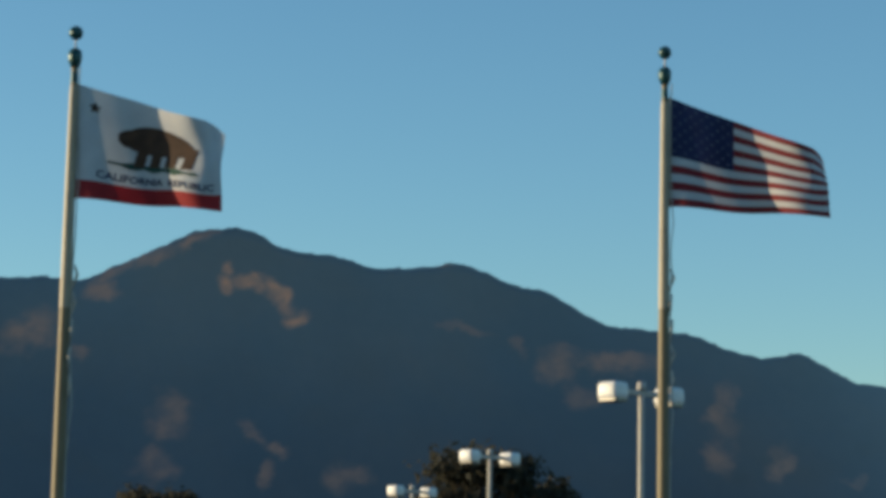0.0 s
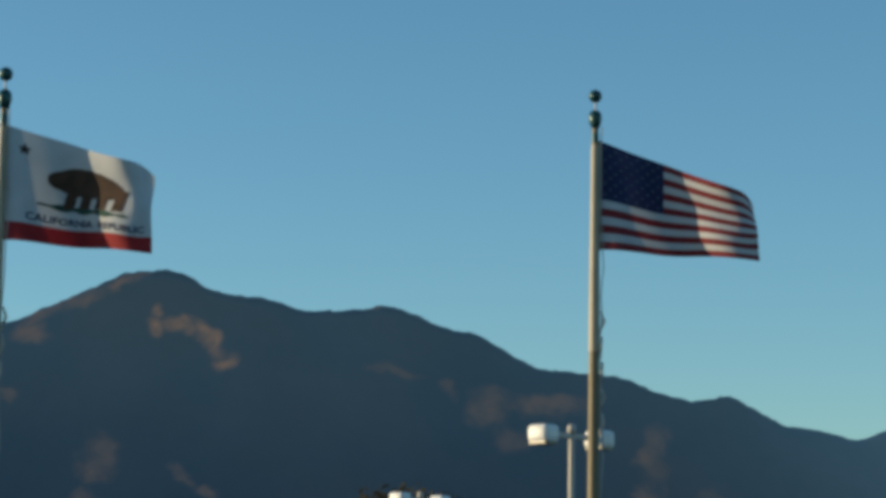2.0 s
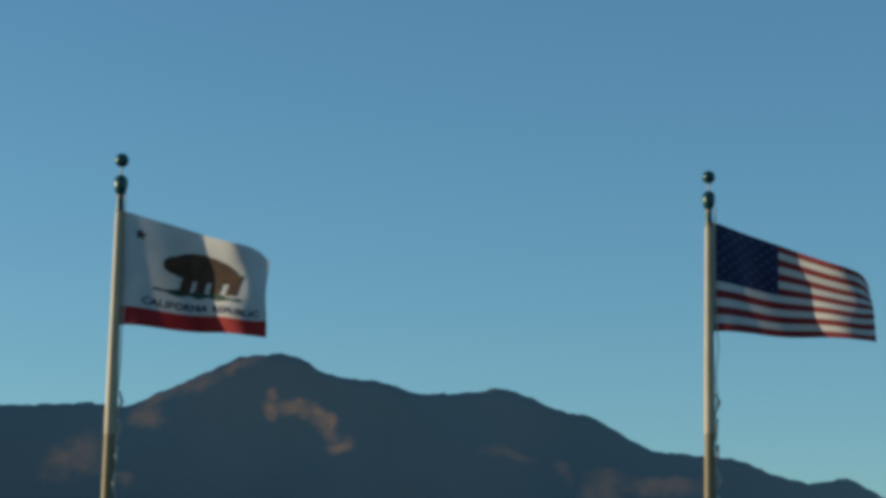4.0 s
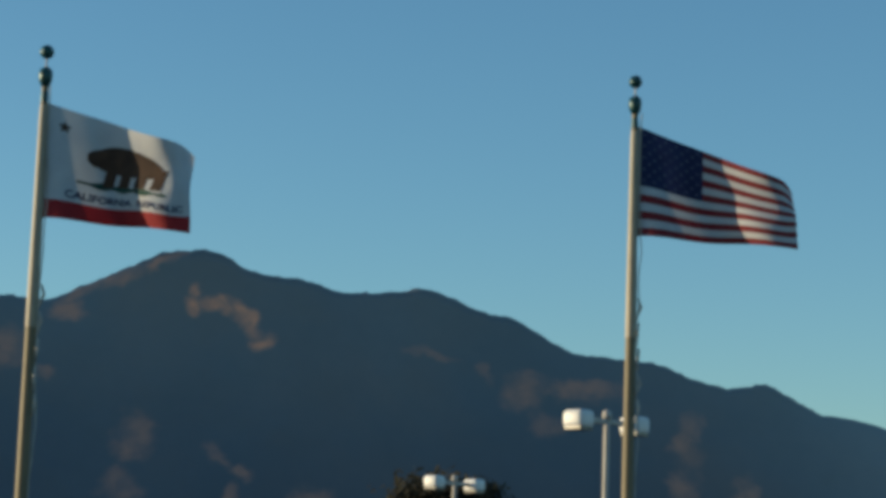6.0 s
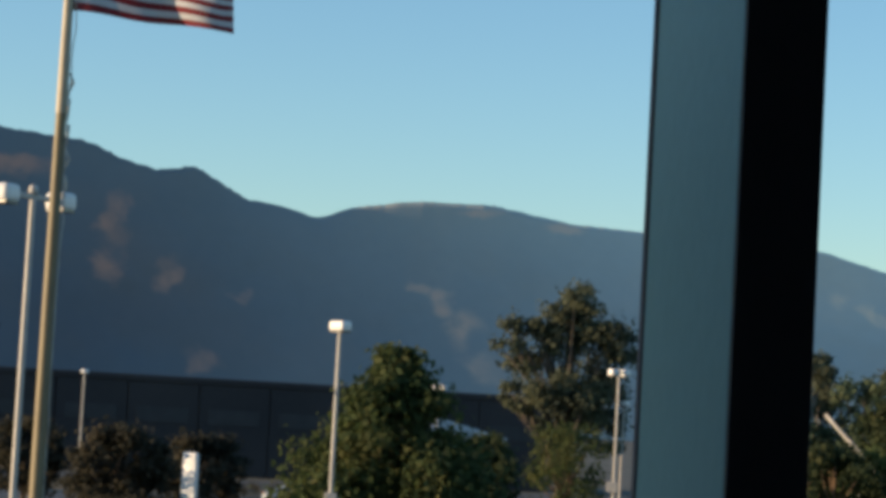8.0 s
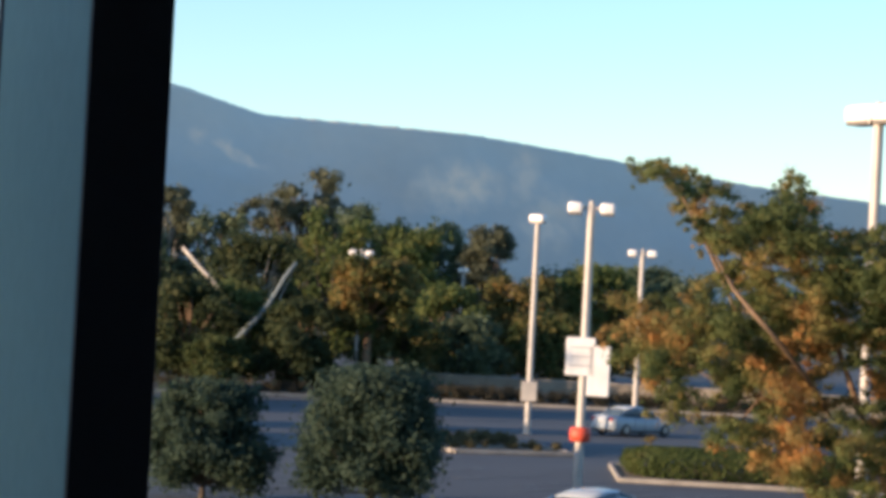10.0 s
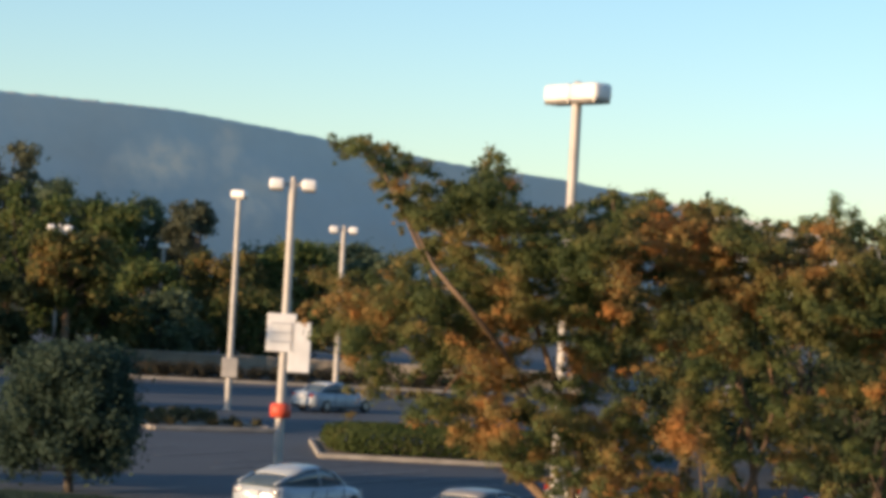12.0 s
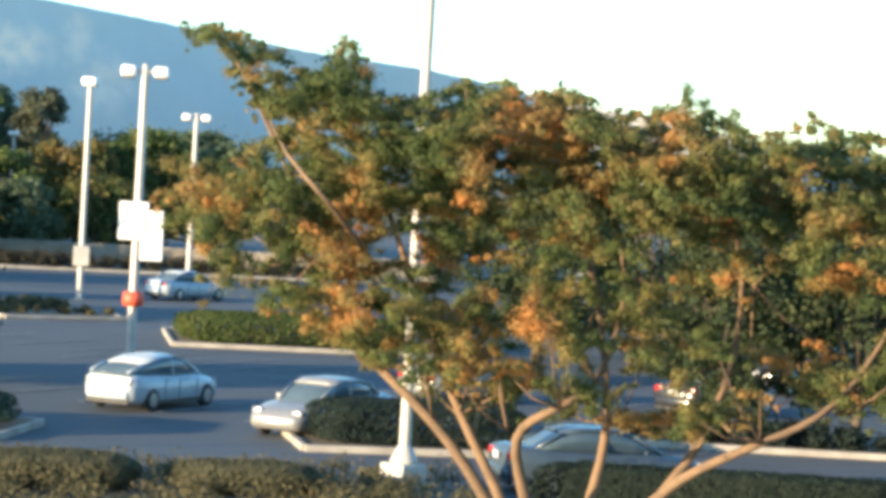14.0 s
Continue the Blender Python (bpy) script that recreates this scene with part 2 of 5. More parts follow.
def tube(bm, path, radii, sides=8):
    """A tapered tube along a path of points."""
    rings = []
    for i, p in enumerate(path):
        d = (path[min(i + 1, len(path) - 1)] - path[max(i - 1, 0)]).normalized()
        a = d.cross(Vector((0.31, 0.2, 0.93))).normalized() if abs(d.z) < 0.9 else d.cross(Vector((1, 0, 0))).normalized()
        b = d.cross(a)
        rings.append([bm.verts.new(p + (a * math.cos(2 * math.pi * k / sides) + b * math.sin(2 * math.pi * k / sides)) * radii[i]) for k in range(sides)])
    for u, v in zip(rings, rings[1:]):
        for k in range(sides):
            j = (k + 1) % sides
            bm.faces.new((u[k], u[j], v[j], v[k]))
    bm.faces.new(rings[-1])
    bm.faces.new(rings[0][::-1])


def ground_at(az, dist, z=0.0):
    a = radians(az)
    return Vector((dist * math.sin(a), dist * math.cos(a), z))


def thing(name, at, label, category, group="", rz=0.0):
    ob = new(name)
    ob.empty_display_size = 0.2
    ob.matrix_basis = pose(*at, 0, 0, rz)
    return tagged(ob, label, category, group)


# ---------- ground and mountains ----------
def make_ground():
    n, size = 60, 4900.0
    verts, faces = [], []
    for j in range(n + 1):
        for i in range(n + 1):
            verts.append(((i / n - 0.5) * 2 * size, (j / n - 0.5) * 2 * size, -0.02))
    for j in range(n):
        for i in range(n):
            a = j * (n + 1) + i
            faces.append((a, a + 1, a + n + 2, a + n + 1))
    tagged(mesh_object("ground", verts, faces, M["plain"]), "dull brown-green valley floor reaching the hills", "ground", kind="structure")
    # the car park, one sheet a little above the valley floor
    v, f = [], []
    nu, nv = 60, 60
    for j in range(nv + 1):
        for i in range(nu + 1):
            x, y = -70 + 300 * i / nu, 12 + 230 * j / nv
            v.append((x, y, 0.03 * noise.noise(Vector((x * 0.05, y * 0.05, 0)))))
    for j in range(nv):
        for i in range(nu):
            a = j * (nu + 1) + i
            f.append((a, a + 1, a + nu + 2, a + nu + 1))
    tagged(mesh_object("road", v, f, M["asphalt"]), "worn grey asphalt of the car park", "car park", kind="structure")


# skyline of the range: heading and height angle of its crest
# the first three heights, out of view, are added to block the sun
CREST = ((-40, 13.5), (-22, 14.0), (-18, 12.5), (-13.6, 7.4), (-12.7, 7.08), (-10.5, 7.2), (-9.4, 7.28), (-8.6, 7.19), (-7.3, 7.81), (-5.9, 8.48), (-5.1, 8.57), (-4.6, 8.54),
         (-3.8, 8.08), (-2.4, 7.94), (-1.7, 7.68), (-0.5, 7.73), (0.43, 7.88), (1.86, 7.29), (2.43, 7.25), (3.9, 6.41), (6.0, 6.23), (6.84, 5.83),
         (7.8, 5.65), (8.5, 5.83), (9.74, 5.11), (10.8, 4.96), (11.46, 4.73), (12.3, 5.05), (13.8, 5.28), (15.6, 5.29), (17.6, 4.93), (19.0, 4.84),
         (23.3, 4.61), (25.4, 4.0), (28.5, 3.89), (30.56, 3.78), (33.1, 3.46), (37.2, 2.9), (40.0, 2.65), (44.7, 1.88), (48.4, 1.26), (56, 0.9), (75, 0.6))


def crest(az):
    for (a, u), (b, v) in zip(CREST, CREST[1:]):
        if a <= az <= b:
            k = (az - a) / (b - a)
            return u + (v - u) * k
    return CREST[-1][1]


BELL = [(k, math.exp(-(k / 6) ** 2)) for k in range(-16, 17)]
BELL_SUM = sum(w for _, w in BELL)


def range_distance(q, az):
    """How far off the slope lies, from its foot (0) to its crest (1): the range runs east and west, its steep fronts
    shaped to stay out of the sun.
    """
    return min(3300 / math.cos(radians(az)), 4450) - 38 * max(2.0, smooth_crest(az)) * (1 - q)


def smooth_crest(az):
    return sum(w * crest(max(-38, min(72, az + 0.7 * k))) for k, w in BELL) / BELL_SUM


def make_range():
    na, nr, nc = 1500, 50, 42
    verts, faces = [], []
    for i in range(na + 1):
        az = -38 + 110 * i / na
        broad = smooth_crest(az)
        top = sum(crest(max(-38, min(72, az + 0.1 * k))) for k in (-2, -1, 0, 1, 2)) / 5
        jag = 0.045 * noise.noise(Vector((az * 3.1, 0, 0))) + 0.035 * noise.noise(Vector((az * 9.0, 5, 0)))
        jag *= 1.0 if az < 10 else 0.4
        jag += (0.012 if az < 12 else 0.03) * noise.noise(Vector((az * 17, 9, 0)))       # trees along the crest
        for j in range(nr + 1):
            if j <= nc:
                # foothill to crest
                q = j / nc
                spur = noise.fractal(Vector((az * 0.3 + 2.6 * q + 0.6 * noise.noise(Vector((az * 0.2, q * 2, 3))), q * 2.2, 1.7)), 0.9, 2.1, 5)
                gully = noise.fractal(Vector((az * 0.9 - 3.0 * q, q * 6.5, 8.1)), 0.9, 2.1, 4)
                mid = math.sin(math.pi * q) ** 0.8 * (1 - 0.45 * max(0.0, min(1.0, (az - 8) / 4)))
                el = (broad + (top - broad) * q ** 9) * (q ** 0.9) + (0.05 * spur + 0.025 * gully) * mid * (0.2 + top / 9)
                d = range_distance(q, az) + (8 * spur + 4 * gully) * mid
                el = max(min(el, top - 0.02 * (1 - q) * top) + jag * q ** 24, -0.2)
                verts.append(ground_at(az, d, 6.6 + d * math.tan(radians(el)) - 7 * (1 - q)))
            else:
                # down the far side, made long so the western heights shade the range
                q = (j - nc) / (nr - nc)
                d = range_distance(1, az)
                verts.append(ground_at(az, d + 540 * q, (6.6 + d * math.tan(radians(top + jag))) * (1 - q) - 2 * q))
    for i in range(na):
        for j in range(nr):
            a = i * (nr + 1) + j
            faces.append((a + nr + 1, a + nr + 2, a + 1, a))
    tagged(mesh_object("backdrop_mountains", verts, faces, M["mountain"]), "blue mountain range with haze and sunlit rock painted in", "mountains", kind="structure")


# pale rock slides and painted sunlit slopes: heading, height angle, half-width and half-height in degrees, tilt,
# strength
PEAK_ROCK_AND_SUN = ((-7.85, 7.43, 0.6, 0.21, -28, 0.4), (-6.93, 7.82, 0.6, 0.21, -25, 0.4), (-5.94, 8.3, 0.6, 0.2, -25, 0.5), (-5.02, 7.68, 0.17, 0.27, 0, 0.7),
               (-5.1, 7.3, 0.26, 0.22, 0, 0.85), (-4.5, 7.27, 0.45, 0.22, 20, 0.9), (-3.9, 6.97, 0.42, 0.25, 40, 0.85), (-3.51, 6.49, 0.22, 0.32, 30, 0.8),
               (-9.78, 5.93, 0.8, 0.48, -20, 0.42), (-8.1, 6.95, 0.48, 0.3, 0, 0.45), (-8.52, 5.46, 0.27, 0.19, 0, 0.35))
FOOT_ROCK_AND_SUN = ((-6.38, 4.1, 0.46, 0.6, 5, 0.36), (-6.72, 2.89, 0.48, 0.53, 20, 0.32), (-4.4, 3.75, 0.5, 0.16, 45, 0.32), (-3.81, 3.3, 0.35, 0.25, 0, 0.5),
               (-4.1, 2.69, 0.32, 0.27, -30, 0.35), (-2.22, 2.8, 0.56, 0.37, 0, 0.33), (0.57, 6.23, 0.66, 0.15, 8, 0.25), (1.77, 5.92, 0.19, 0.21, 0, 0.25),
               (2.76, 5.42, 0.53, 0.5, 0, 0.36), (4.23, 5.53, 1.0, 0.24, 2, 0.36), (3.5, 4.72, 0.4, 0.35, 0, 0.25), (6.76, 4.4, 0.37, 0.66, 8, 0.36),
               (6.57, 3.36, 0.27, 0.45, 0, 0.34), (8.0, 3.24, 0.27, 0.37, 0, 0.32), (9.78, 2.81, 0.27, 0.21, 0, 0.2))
EAST_ROCK_AND_SUN = ((14.12, 3.24, 0.35, 0.19, 25, 0.35), (14.6, 2.86, 0.45, 0.27, 45, 0.45), (15.09, 2.28, 0.35, 0.45, 25, 0.42), (15.71, 1.43, 0.61, 0.35, 20, 0.35),
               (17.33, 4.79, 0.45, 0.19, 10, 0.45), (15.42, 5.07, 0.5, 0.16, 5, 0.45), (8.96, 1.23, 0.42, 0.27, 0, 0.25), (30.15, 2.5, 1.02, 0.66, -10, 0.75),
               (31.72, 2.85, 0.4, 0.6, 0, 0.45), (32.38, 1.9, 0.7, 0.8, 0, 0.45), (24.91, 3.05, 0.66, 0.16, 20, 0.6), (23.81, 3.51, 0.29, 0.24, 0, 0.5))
ROCK_AND_SUN = PEAK_ROCK_AND_SUN + FOOT_ROCK_AND_SUN + EAST_ROCK_AND_SUN


def add_haze_rock_and_sun(m):
    """Scrub colour with haze painted in, paler upwards and eastwards, and warm patches for rock slides and sunlit
    slopes.
    """
    t = m.node_tree
    n, ln = t.nodes, t.links

    def math_node(kind, a, b, clamp=False):
        q = n.new("ShaderNodeMath")
        q.operation, q.use_clamp = kind, clamp
        for k, v in enumerate((a, b)):
            if isinstance(v, (int, float)):
                q.inputs[k].default_value = v
            else:
                ln.new(v, q.inputs[k])
        return q.outputs[0]

    def ranged(source, a, b, lo=0.0, hi=1.0, smooth=False):
        q = n.new("ShaderNodeMapRange")
        if smooth:
            q.interpolation_type = 'SMOOTHSTEP'
        ln.new(source, q.inputs[0])
        for k, v in enumerate((a, b, lo, hi)):
            q.inputs[k + 1].default_value = v
        return q.outputs[0]

    def blended(kind, fac, a, b):
        q = n.new("ShaderNodeMix")
        q.data_type, q.blend_type = 'RGBA', kind
        for k, v in ((0, fac), (6, a), (7, b)):
            if isinstance(v, tuple):
                q.inputs[k].default_value = v
            else:
                ln.new(v, q.inputs[k])
        return q.outputs[2]

    def noisy(scale, detail):
        q = n.new("ShaderNodeTexNoise")
        q.inputs["Scale"].default_value, q.inputs["Detail"].default_value = scale, detail
        ln.new(geo.outputs["Position"], q.inputs["Vector"])
        return q

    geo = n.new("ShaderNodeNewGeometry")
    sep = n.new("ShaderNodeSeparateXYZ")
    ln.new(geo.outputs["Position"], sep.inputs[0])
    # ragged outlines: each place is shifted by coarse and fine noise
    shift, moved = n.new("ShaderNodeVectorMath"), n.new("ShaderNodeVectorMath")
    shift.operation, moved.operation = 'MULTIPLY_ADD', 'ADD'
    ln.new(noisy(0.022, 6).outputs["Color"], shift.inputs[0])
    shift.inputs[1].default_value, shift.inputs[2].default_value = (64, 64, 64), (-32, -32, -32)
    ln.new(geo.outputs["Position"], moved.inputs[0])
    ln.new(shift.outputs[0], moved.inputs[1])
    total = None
    for az, el, sx, sz, tilt, bare in ROCK_AND_SUN:
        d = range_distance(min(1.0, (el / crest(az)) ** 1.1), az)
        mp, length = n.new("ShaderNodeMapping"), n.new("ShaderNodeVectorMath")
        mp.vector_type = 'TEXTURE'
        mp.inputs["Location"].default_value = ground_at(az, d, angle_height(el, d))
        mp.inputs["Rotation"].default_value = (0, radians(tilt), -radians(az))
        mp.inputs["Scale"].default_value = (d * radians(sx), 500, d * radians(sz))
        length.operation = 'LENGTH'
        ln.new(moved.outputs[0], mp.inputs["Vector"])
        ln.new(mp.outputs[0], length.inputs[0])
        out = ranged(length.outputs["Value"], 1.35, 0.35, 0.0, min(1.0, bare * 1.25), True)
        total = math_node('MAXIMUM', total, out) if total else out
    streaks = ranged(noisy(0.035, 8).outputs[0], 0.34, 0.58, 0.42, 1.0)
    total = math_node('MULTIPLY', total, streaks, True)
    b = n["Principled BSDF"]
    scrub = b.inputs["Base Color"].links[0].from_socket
    # lighter upwards: haze over the high slopes put into the colour
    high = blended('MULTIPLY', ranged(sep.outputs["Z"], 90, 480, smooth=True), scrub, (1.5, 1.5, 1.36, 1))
    # paler eastwards: the thicker haze there put into the colour
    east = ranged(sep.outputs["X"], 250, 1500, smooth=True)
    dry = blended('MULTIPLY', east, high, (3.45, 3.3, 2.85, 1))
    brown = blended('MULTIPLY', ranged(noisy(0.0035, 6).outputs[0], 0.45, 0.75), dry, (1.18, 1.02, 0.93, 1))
    # rock tones warmed to stand for sunlight on the patches
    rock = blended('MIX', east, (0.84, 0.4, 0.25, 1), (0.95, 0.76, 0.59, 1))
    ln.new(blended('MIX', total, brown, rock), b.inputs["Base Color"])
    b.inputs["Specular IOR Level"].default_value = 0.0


def angle_height(el, dist):
    return 6.6 + dist * math.tan(radians(el))


add_haze_rock_and_sun(M["mountain"])
make_ground()
make_range()


# ---------- the room behind the window ----------
def make_room():
    turn = -6.0                      # the window wall faces a little to the right of north, which keeps the sun out
    w = Matrix.Translation((0, 0, 0)) @ pose(0, 0, 0, 0, 0, turn)

    def wall(name, sx, sy, sz, at, mat, label):
        ob = part(name, block(sx, sy, sz, at, 0.004, 1), mat)
        ob.matrix_basis = w
        return tagged(ob, label, "wall" if "wall" in name else name.split("_")[0], kind="structure")

    wall("floor", 7.0, 5.6, 0.2, (0.3, -1.1, 4.85), M["carpet"], "dark carpet of the upper room")
    wall("ceiling", 7.0, 5.6, 0.2, (0.3, -1.1, 8.4), M["room"], "unseen pale plaster ceiling added to bounce light")
    wall("wall_south", 7.0, 0.2, 3.35, (0.3, -4.0, 5.05), M["room"], "unseen pale plaster rear wall added to bounce light")
    wall("wall_west", 0.2, 5.6, 3.35, (-3.3, -1.1, 5.05), M["room"], "unseen pale plaster side wall added to bounce light")
    wall("wall_east", 0.2, 5.6, 3.35, (3.9, -1.1, 5.05), M["room"], "unseen pale plaster side wall added to bounce light")
    wall("wall_north_sill", 7.0, 0.25, 0.55, (0.3, 1.65, 5.05), M["room"], "low wall under the window")
    wall("wall_north_header", 7.0, 0.25, 0.4, (0.3, 1.65, 8.0), M["room"], "wall above the window")
    wall("wall_below", 7.0, 5.6, 4.87, (0.3, -1.1, -0.02), M["concrete"], "concrete storey below the room")
    # window with upright mullions: coloured sides, inner faces blackened as unlit, gasket at the outer end
    window = thing("window_1", (0, 0, 5.6), "tall window with blue-green metal mullions, inner faces painted unlit", "window", rz=turn)
    window["kind"] = "structure"
    for x in (-2.7, -1.13, 0.4434, 2.02):
        post = part("mullion", block(MULL_W, MULL_D, 2.4, (x, MULL_Y + MULL_D / 2, 0), 0.002, 1), M["mullion"], window, "blue-green anodised upright")
        part("unlit_inner_face", block(MULL_W, 0.004, 2.4, (x, MULL_Y - 0.0025, 0), 0.0005, 1), M["mullion_unlit_and_gasket"], post, "inner face in black, painted as unlit")
        part("gasket", block(MULL_W + 0.003, 0.01, 2.4, (x, MULL_Y + MULL_D + 0.0055, 0), 0.001, 1), M["mullion_unlit_and_gasket"], post, "black rubber gasket")
    part("bottom_rail", block(6.8, 0.1, 0.05, (0.3, 1.62, 0.0), 0.003, 1), M["mullion"], window)
    part("top_rail", block(6.8, 0.1, 0.05, (0.3, 1.62, 2.35), 0.003, 1), M["mullion"], window)


MULL_W, MULL_D, MULL_Y = 0.055, 0.244, 1.52
make_room()


# ---------- flags ----------
def flagpole(az, dist, top, name_label):
    at = ground_at(az, dist)
    ob = thing("flagpole", at, name_label, "flagpole", "flagpoles")
    shaft = part("shaft", lathe([(0.098, 0.0), (0.098, 1.5), (0.092, 5.0), (0.08, 9.0), (0.068, top - 2.9), (0.05, top - 0.75), (0.045, top - 0.45)], 24), M["pole"], ob, "tapered bronze-coloured shaft", True)
    part("upper_sleeve", lathe([(0.076, top - 3.6), (0.074, top - 2.9), (0.056, top - 0.8), (0.05, top - 0.7)], 24), M["cream"], ob, "cream upper length of the shaft", True)
    part("base_collar", lathe([(0.0, 0), (0.24, 0), (0.24, 0.06), (0.16, 0.12), (0.105, 0.2), (0.0, 0.2)], 24), M["pole"], ob, "", True)
    part("neck", lathe([(0.047, top - 0.78), (0.05, top - 0.6), (0.042, top - 0.42), (0.03, top - 0.36)], 16), M["dark_ball"], ob, "", True)
    part("truck", lathe([(0.0, top - 0.46), (0.05, top - 0.46), (0.084, top - 0.38), (0.092, top - 0.31), (0.082, top - 0.24), (0.03, top - 0.2), (0.0, top - 0.2)], 20), M["dark_ball"], ob, "dark green pulley truck", True)
    part("spindle", lathe([(0.012, top - 0.3), (0.012, top - 0.05)], 10), M["post"], ob, "thin bright spindle", True)
    part("finial_ball", ball(0.092, (0, 0, top)), M["dark_ball"], ob, "dark green finial ball", True)
    bm = bmesh.new()
    rnd = random.Random(int(dist * 10))
    path, x = [], 0.09
    z = top - 0.45
    while z > 1.3:
        wob = 0.03 * math.sin(z * 2.3) + 0.02 * rnd.uniform(-1, 1)
        path.append(Vector((0.075 + 0.035 * (top - z) / top + max(0, wob) * (1 if z > top - 5.5 else 0.3), -0.05, z)))
        z -= 0.22
    tube(bm, path, [0.009] * len(path), 5)
    part("halyard", bm, M["rope"], ob, "loose pale halyard rope", True)
    bm = block(0.03, 0.05, 0.16, (0.1, -0.05, 1.25), 0.008)
    part("cleat", bm, M["post"], ob)
    # knotted rope ends below the flag
    bm = bmesh.new()
    for k in range(5):
        zz = top - 3.05 - 0.35 * k
        off = 0.085 + 0.03 * rnd.random()
        tube(bm, [Vector((off, -0.04, zz)), Vector((off + 0.035 * rnd.uniform(-1, 1.4), -0.07, zz - 0.13)), Vector((off - 0.02, -0.05, zz - 0.3))], [0.016, 0.024, 0.012], 6)
    part("rope_end", bm, M["rope"], ob, "", True)
    return at


class Cloth:
    """The shape of a flag in the wind: u along the fly, v up the hoist, both 0 to 1."""

    def __init__(self, at, hoist_top, hoist, fly, wind, drop_top, drop_low, seed, swell=0.23, folds=6.6):
        self.at, self.top, self.hoist, self.fly, self.seed = at, hoist_top, hoist, fly, seed
        self.dir = heading(wind)
        self.out = Vector((self.dir.y, -self.dir.x, 0))
        self.swell, self.folds = swell, folds
        self.drop_top, self.drop_low = drop_top, drop_low

    def __call__(self, u, v, lift=0.0):
        lo = self.top - self.hoist - self.drop_low * u ** 1.2 + 0.03 * math.sin(u * 9 + self.seed) * u
        hi = self.top - self.drop_top * (u ** 1.05) - 0.05 * math.sin(u * 7 + self.seed) * u
        z = lo + (hi - lo) * v
        wave = self.swell * math.sin(self.folds * u - 1.5 * (1 - v) + self.seed) * u ** 0.6 + 0.1 * math.sin(11 * u + 4.5 * v + 2 * self.seed) * u + 0.04 * math.sin(5 * u - 8 * v) * u
        curl = max(0.0, u - 0.86) / 0.14
        wave -= 0.16 * curl ** 2 * (0.4 + v)
        z -= 0.05 * curl ** 2 * math.sin(5 * v + self.seed)
        p = self.at + self.dir * (0.065 + (u - 0.03 * curl ** 2 * (0.3 + v)) * self.fly) + Vector((0, 0, z))
        return p + self.out * (wave + lift)


def patch(cloth, u0, u1, v0, v1, name, mat, parent, nu=40, nv=6, lift=0.0, label="", test=None):
    verts, faces = [], []
    for side in (0, 1):
        for j in range(nv + 1):
            for i in range(nu + 1):
                u, v = u0 + (u1 - u0) * i / nu, v0 + (v1 - v0) * j / nv
                verts.append(cloth(u, v, lift if side == 0 else -lift) - parent.matrix_basis.translation)
        if lift == 0:
            break
    n = (nu + 1) * (nv + 1)
    for s in range(1 if lift == 0 else 2):
        for j in range(nv):
            for i in range(nu):
                u, v = u0 + (u1 - u0) * (i + 0.5) / nu, v0 + (v1 - v0) * (j + 0.5) / nv
                if test and not test(u, v):
                    continue
                a = s * n + j * (nu + 1) + i
                faces.append((a, a + 1, a + nu + 2, a + nu + 1) if s == 0 else (a, a + nu + 1, a + nu + 2, a + 1))
    return mesh_object(name, verts, faces, mat, parent, label)


def national_flag(at, top):
    hoist, fly = 1.54, 2.22
    c = Cloth(at, top, hoist, fly, 96, 0.86, 0.15, 3.1, 0.34, 6.7)
    ob = thing("flag", at + Vector((0, 0, top)), "red and white striped flag with a starred navy canton", "flag", "flags")
    for k in range(13):
        v0, v1 = 1 - (k + 1) / 13, 1 - k / 13
        u0 = 0.4 if k < 7 else 0.0
        patch(c, u0, 1, v0, v1, "stripe", M["cloth_shaded_red" if k % 2 == 0 else "cloth_white"], ob, 44, 3)
    canton = patch(c, 0, 0.4, 1 - 7 / 13, 1, "canton", M["cloth_blue"], ob, 24, 16, 0.0, "navy canton")
    for r in range(9):
        for k in range(6 if r % 2 == 0 else 5):
            cu = 0.4 * (k * 2 + 1 + (r % 2)) / 12
            cv = 1 - 7 / 13 * (r + 1) / 10
            verts, faces = [], []
            for s in (1, -1):
                b = len(verts)
                for q in range(10):
                    rad = 0.028 if q % 2 == 0 else 0.011
                    a = math.pi / 2 + q * math.pi / 5
                    verts.append(c(cu + rad * math.cos(a) / fly, cv + rad * math.sin(a) / hoist, 0.006 * s) - ob.matrix_basis.translation)
                faces.append(tuple(b + q for q in range(10))[::s])
            mesh_object("star", verts, faces, M["thread"], canton, smooth=False)
    hem = bmesh.new()
    tube(hem, [c(0, v / 10) - ob.matrix_basis.translation for v in range(11)], [0.018] * 11, 6)
    part("hoist_band", hem, M["rope"], ob, "white canvas hoist band", True)


def lettering(cloth, text, size, u0, v0, parent, mat):
    """Text laid onto the cloth."""
    cu = bpy.data.curves.new("lettering", 'FONT')
    cu.body, cu.size, cu.align_x = text, size, 'LEFT'
    cu.resolution_u = 2
    cu.offset = 0.004
    tmp = new("lettering_shape", cu)
    me = tmp.to_mesh()
    pts = [v.co.copy() for v in me.vertices]
    polys = [tuple(p.vertices) for p in me.polygons]
    tmp.to_mesh_clear()
    bpy.data.objects.remove(tmp)
    verts = [cloth(u0 + p.x / cloth.fly, v0 + p.y / cloth.hoist, 0.008) - parent.matrix_basis.translation for p in pts]
    return mesh_object("lettering", verts, polys, mat, parent, "dark lettering", smooth=False)


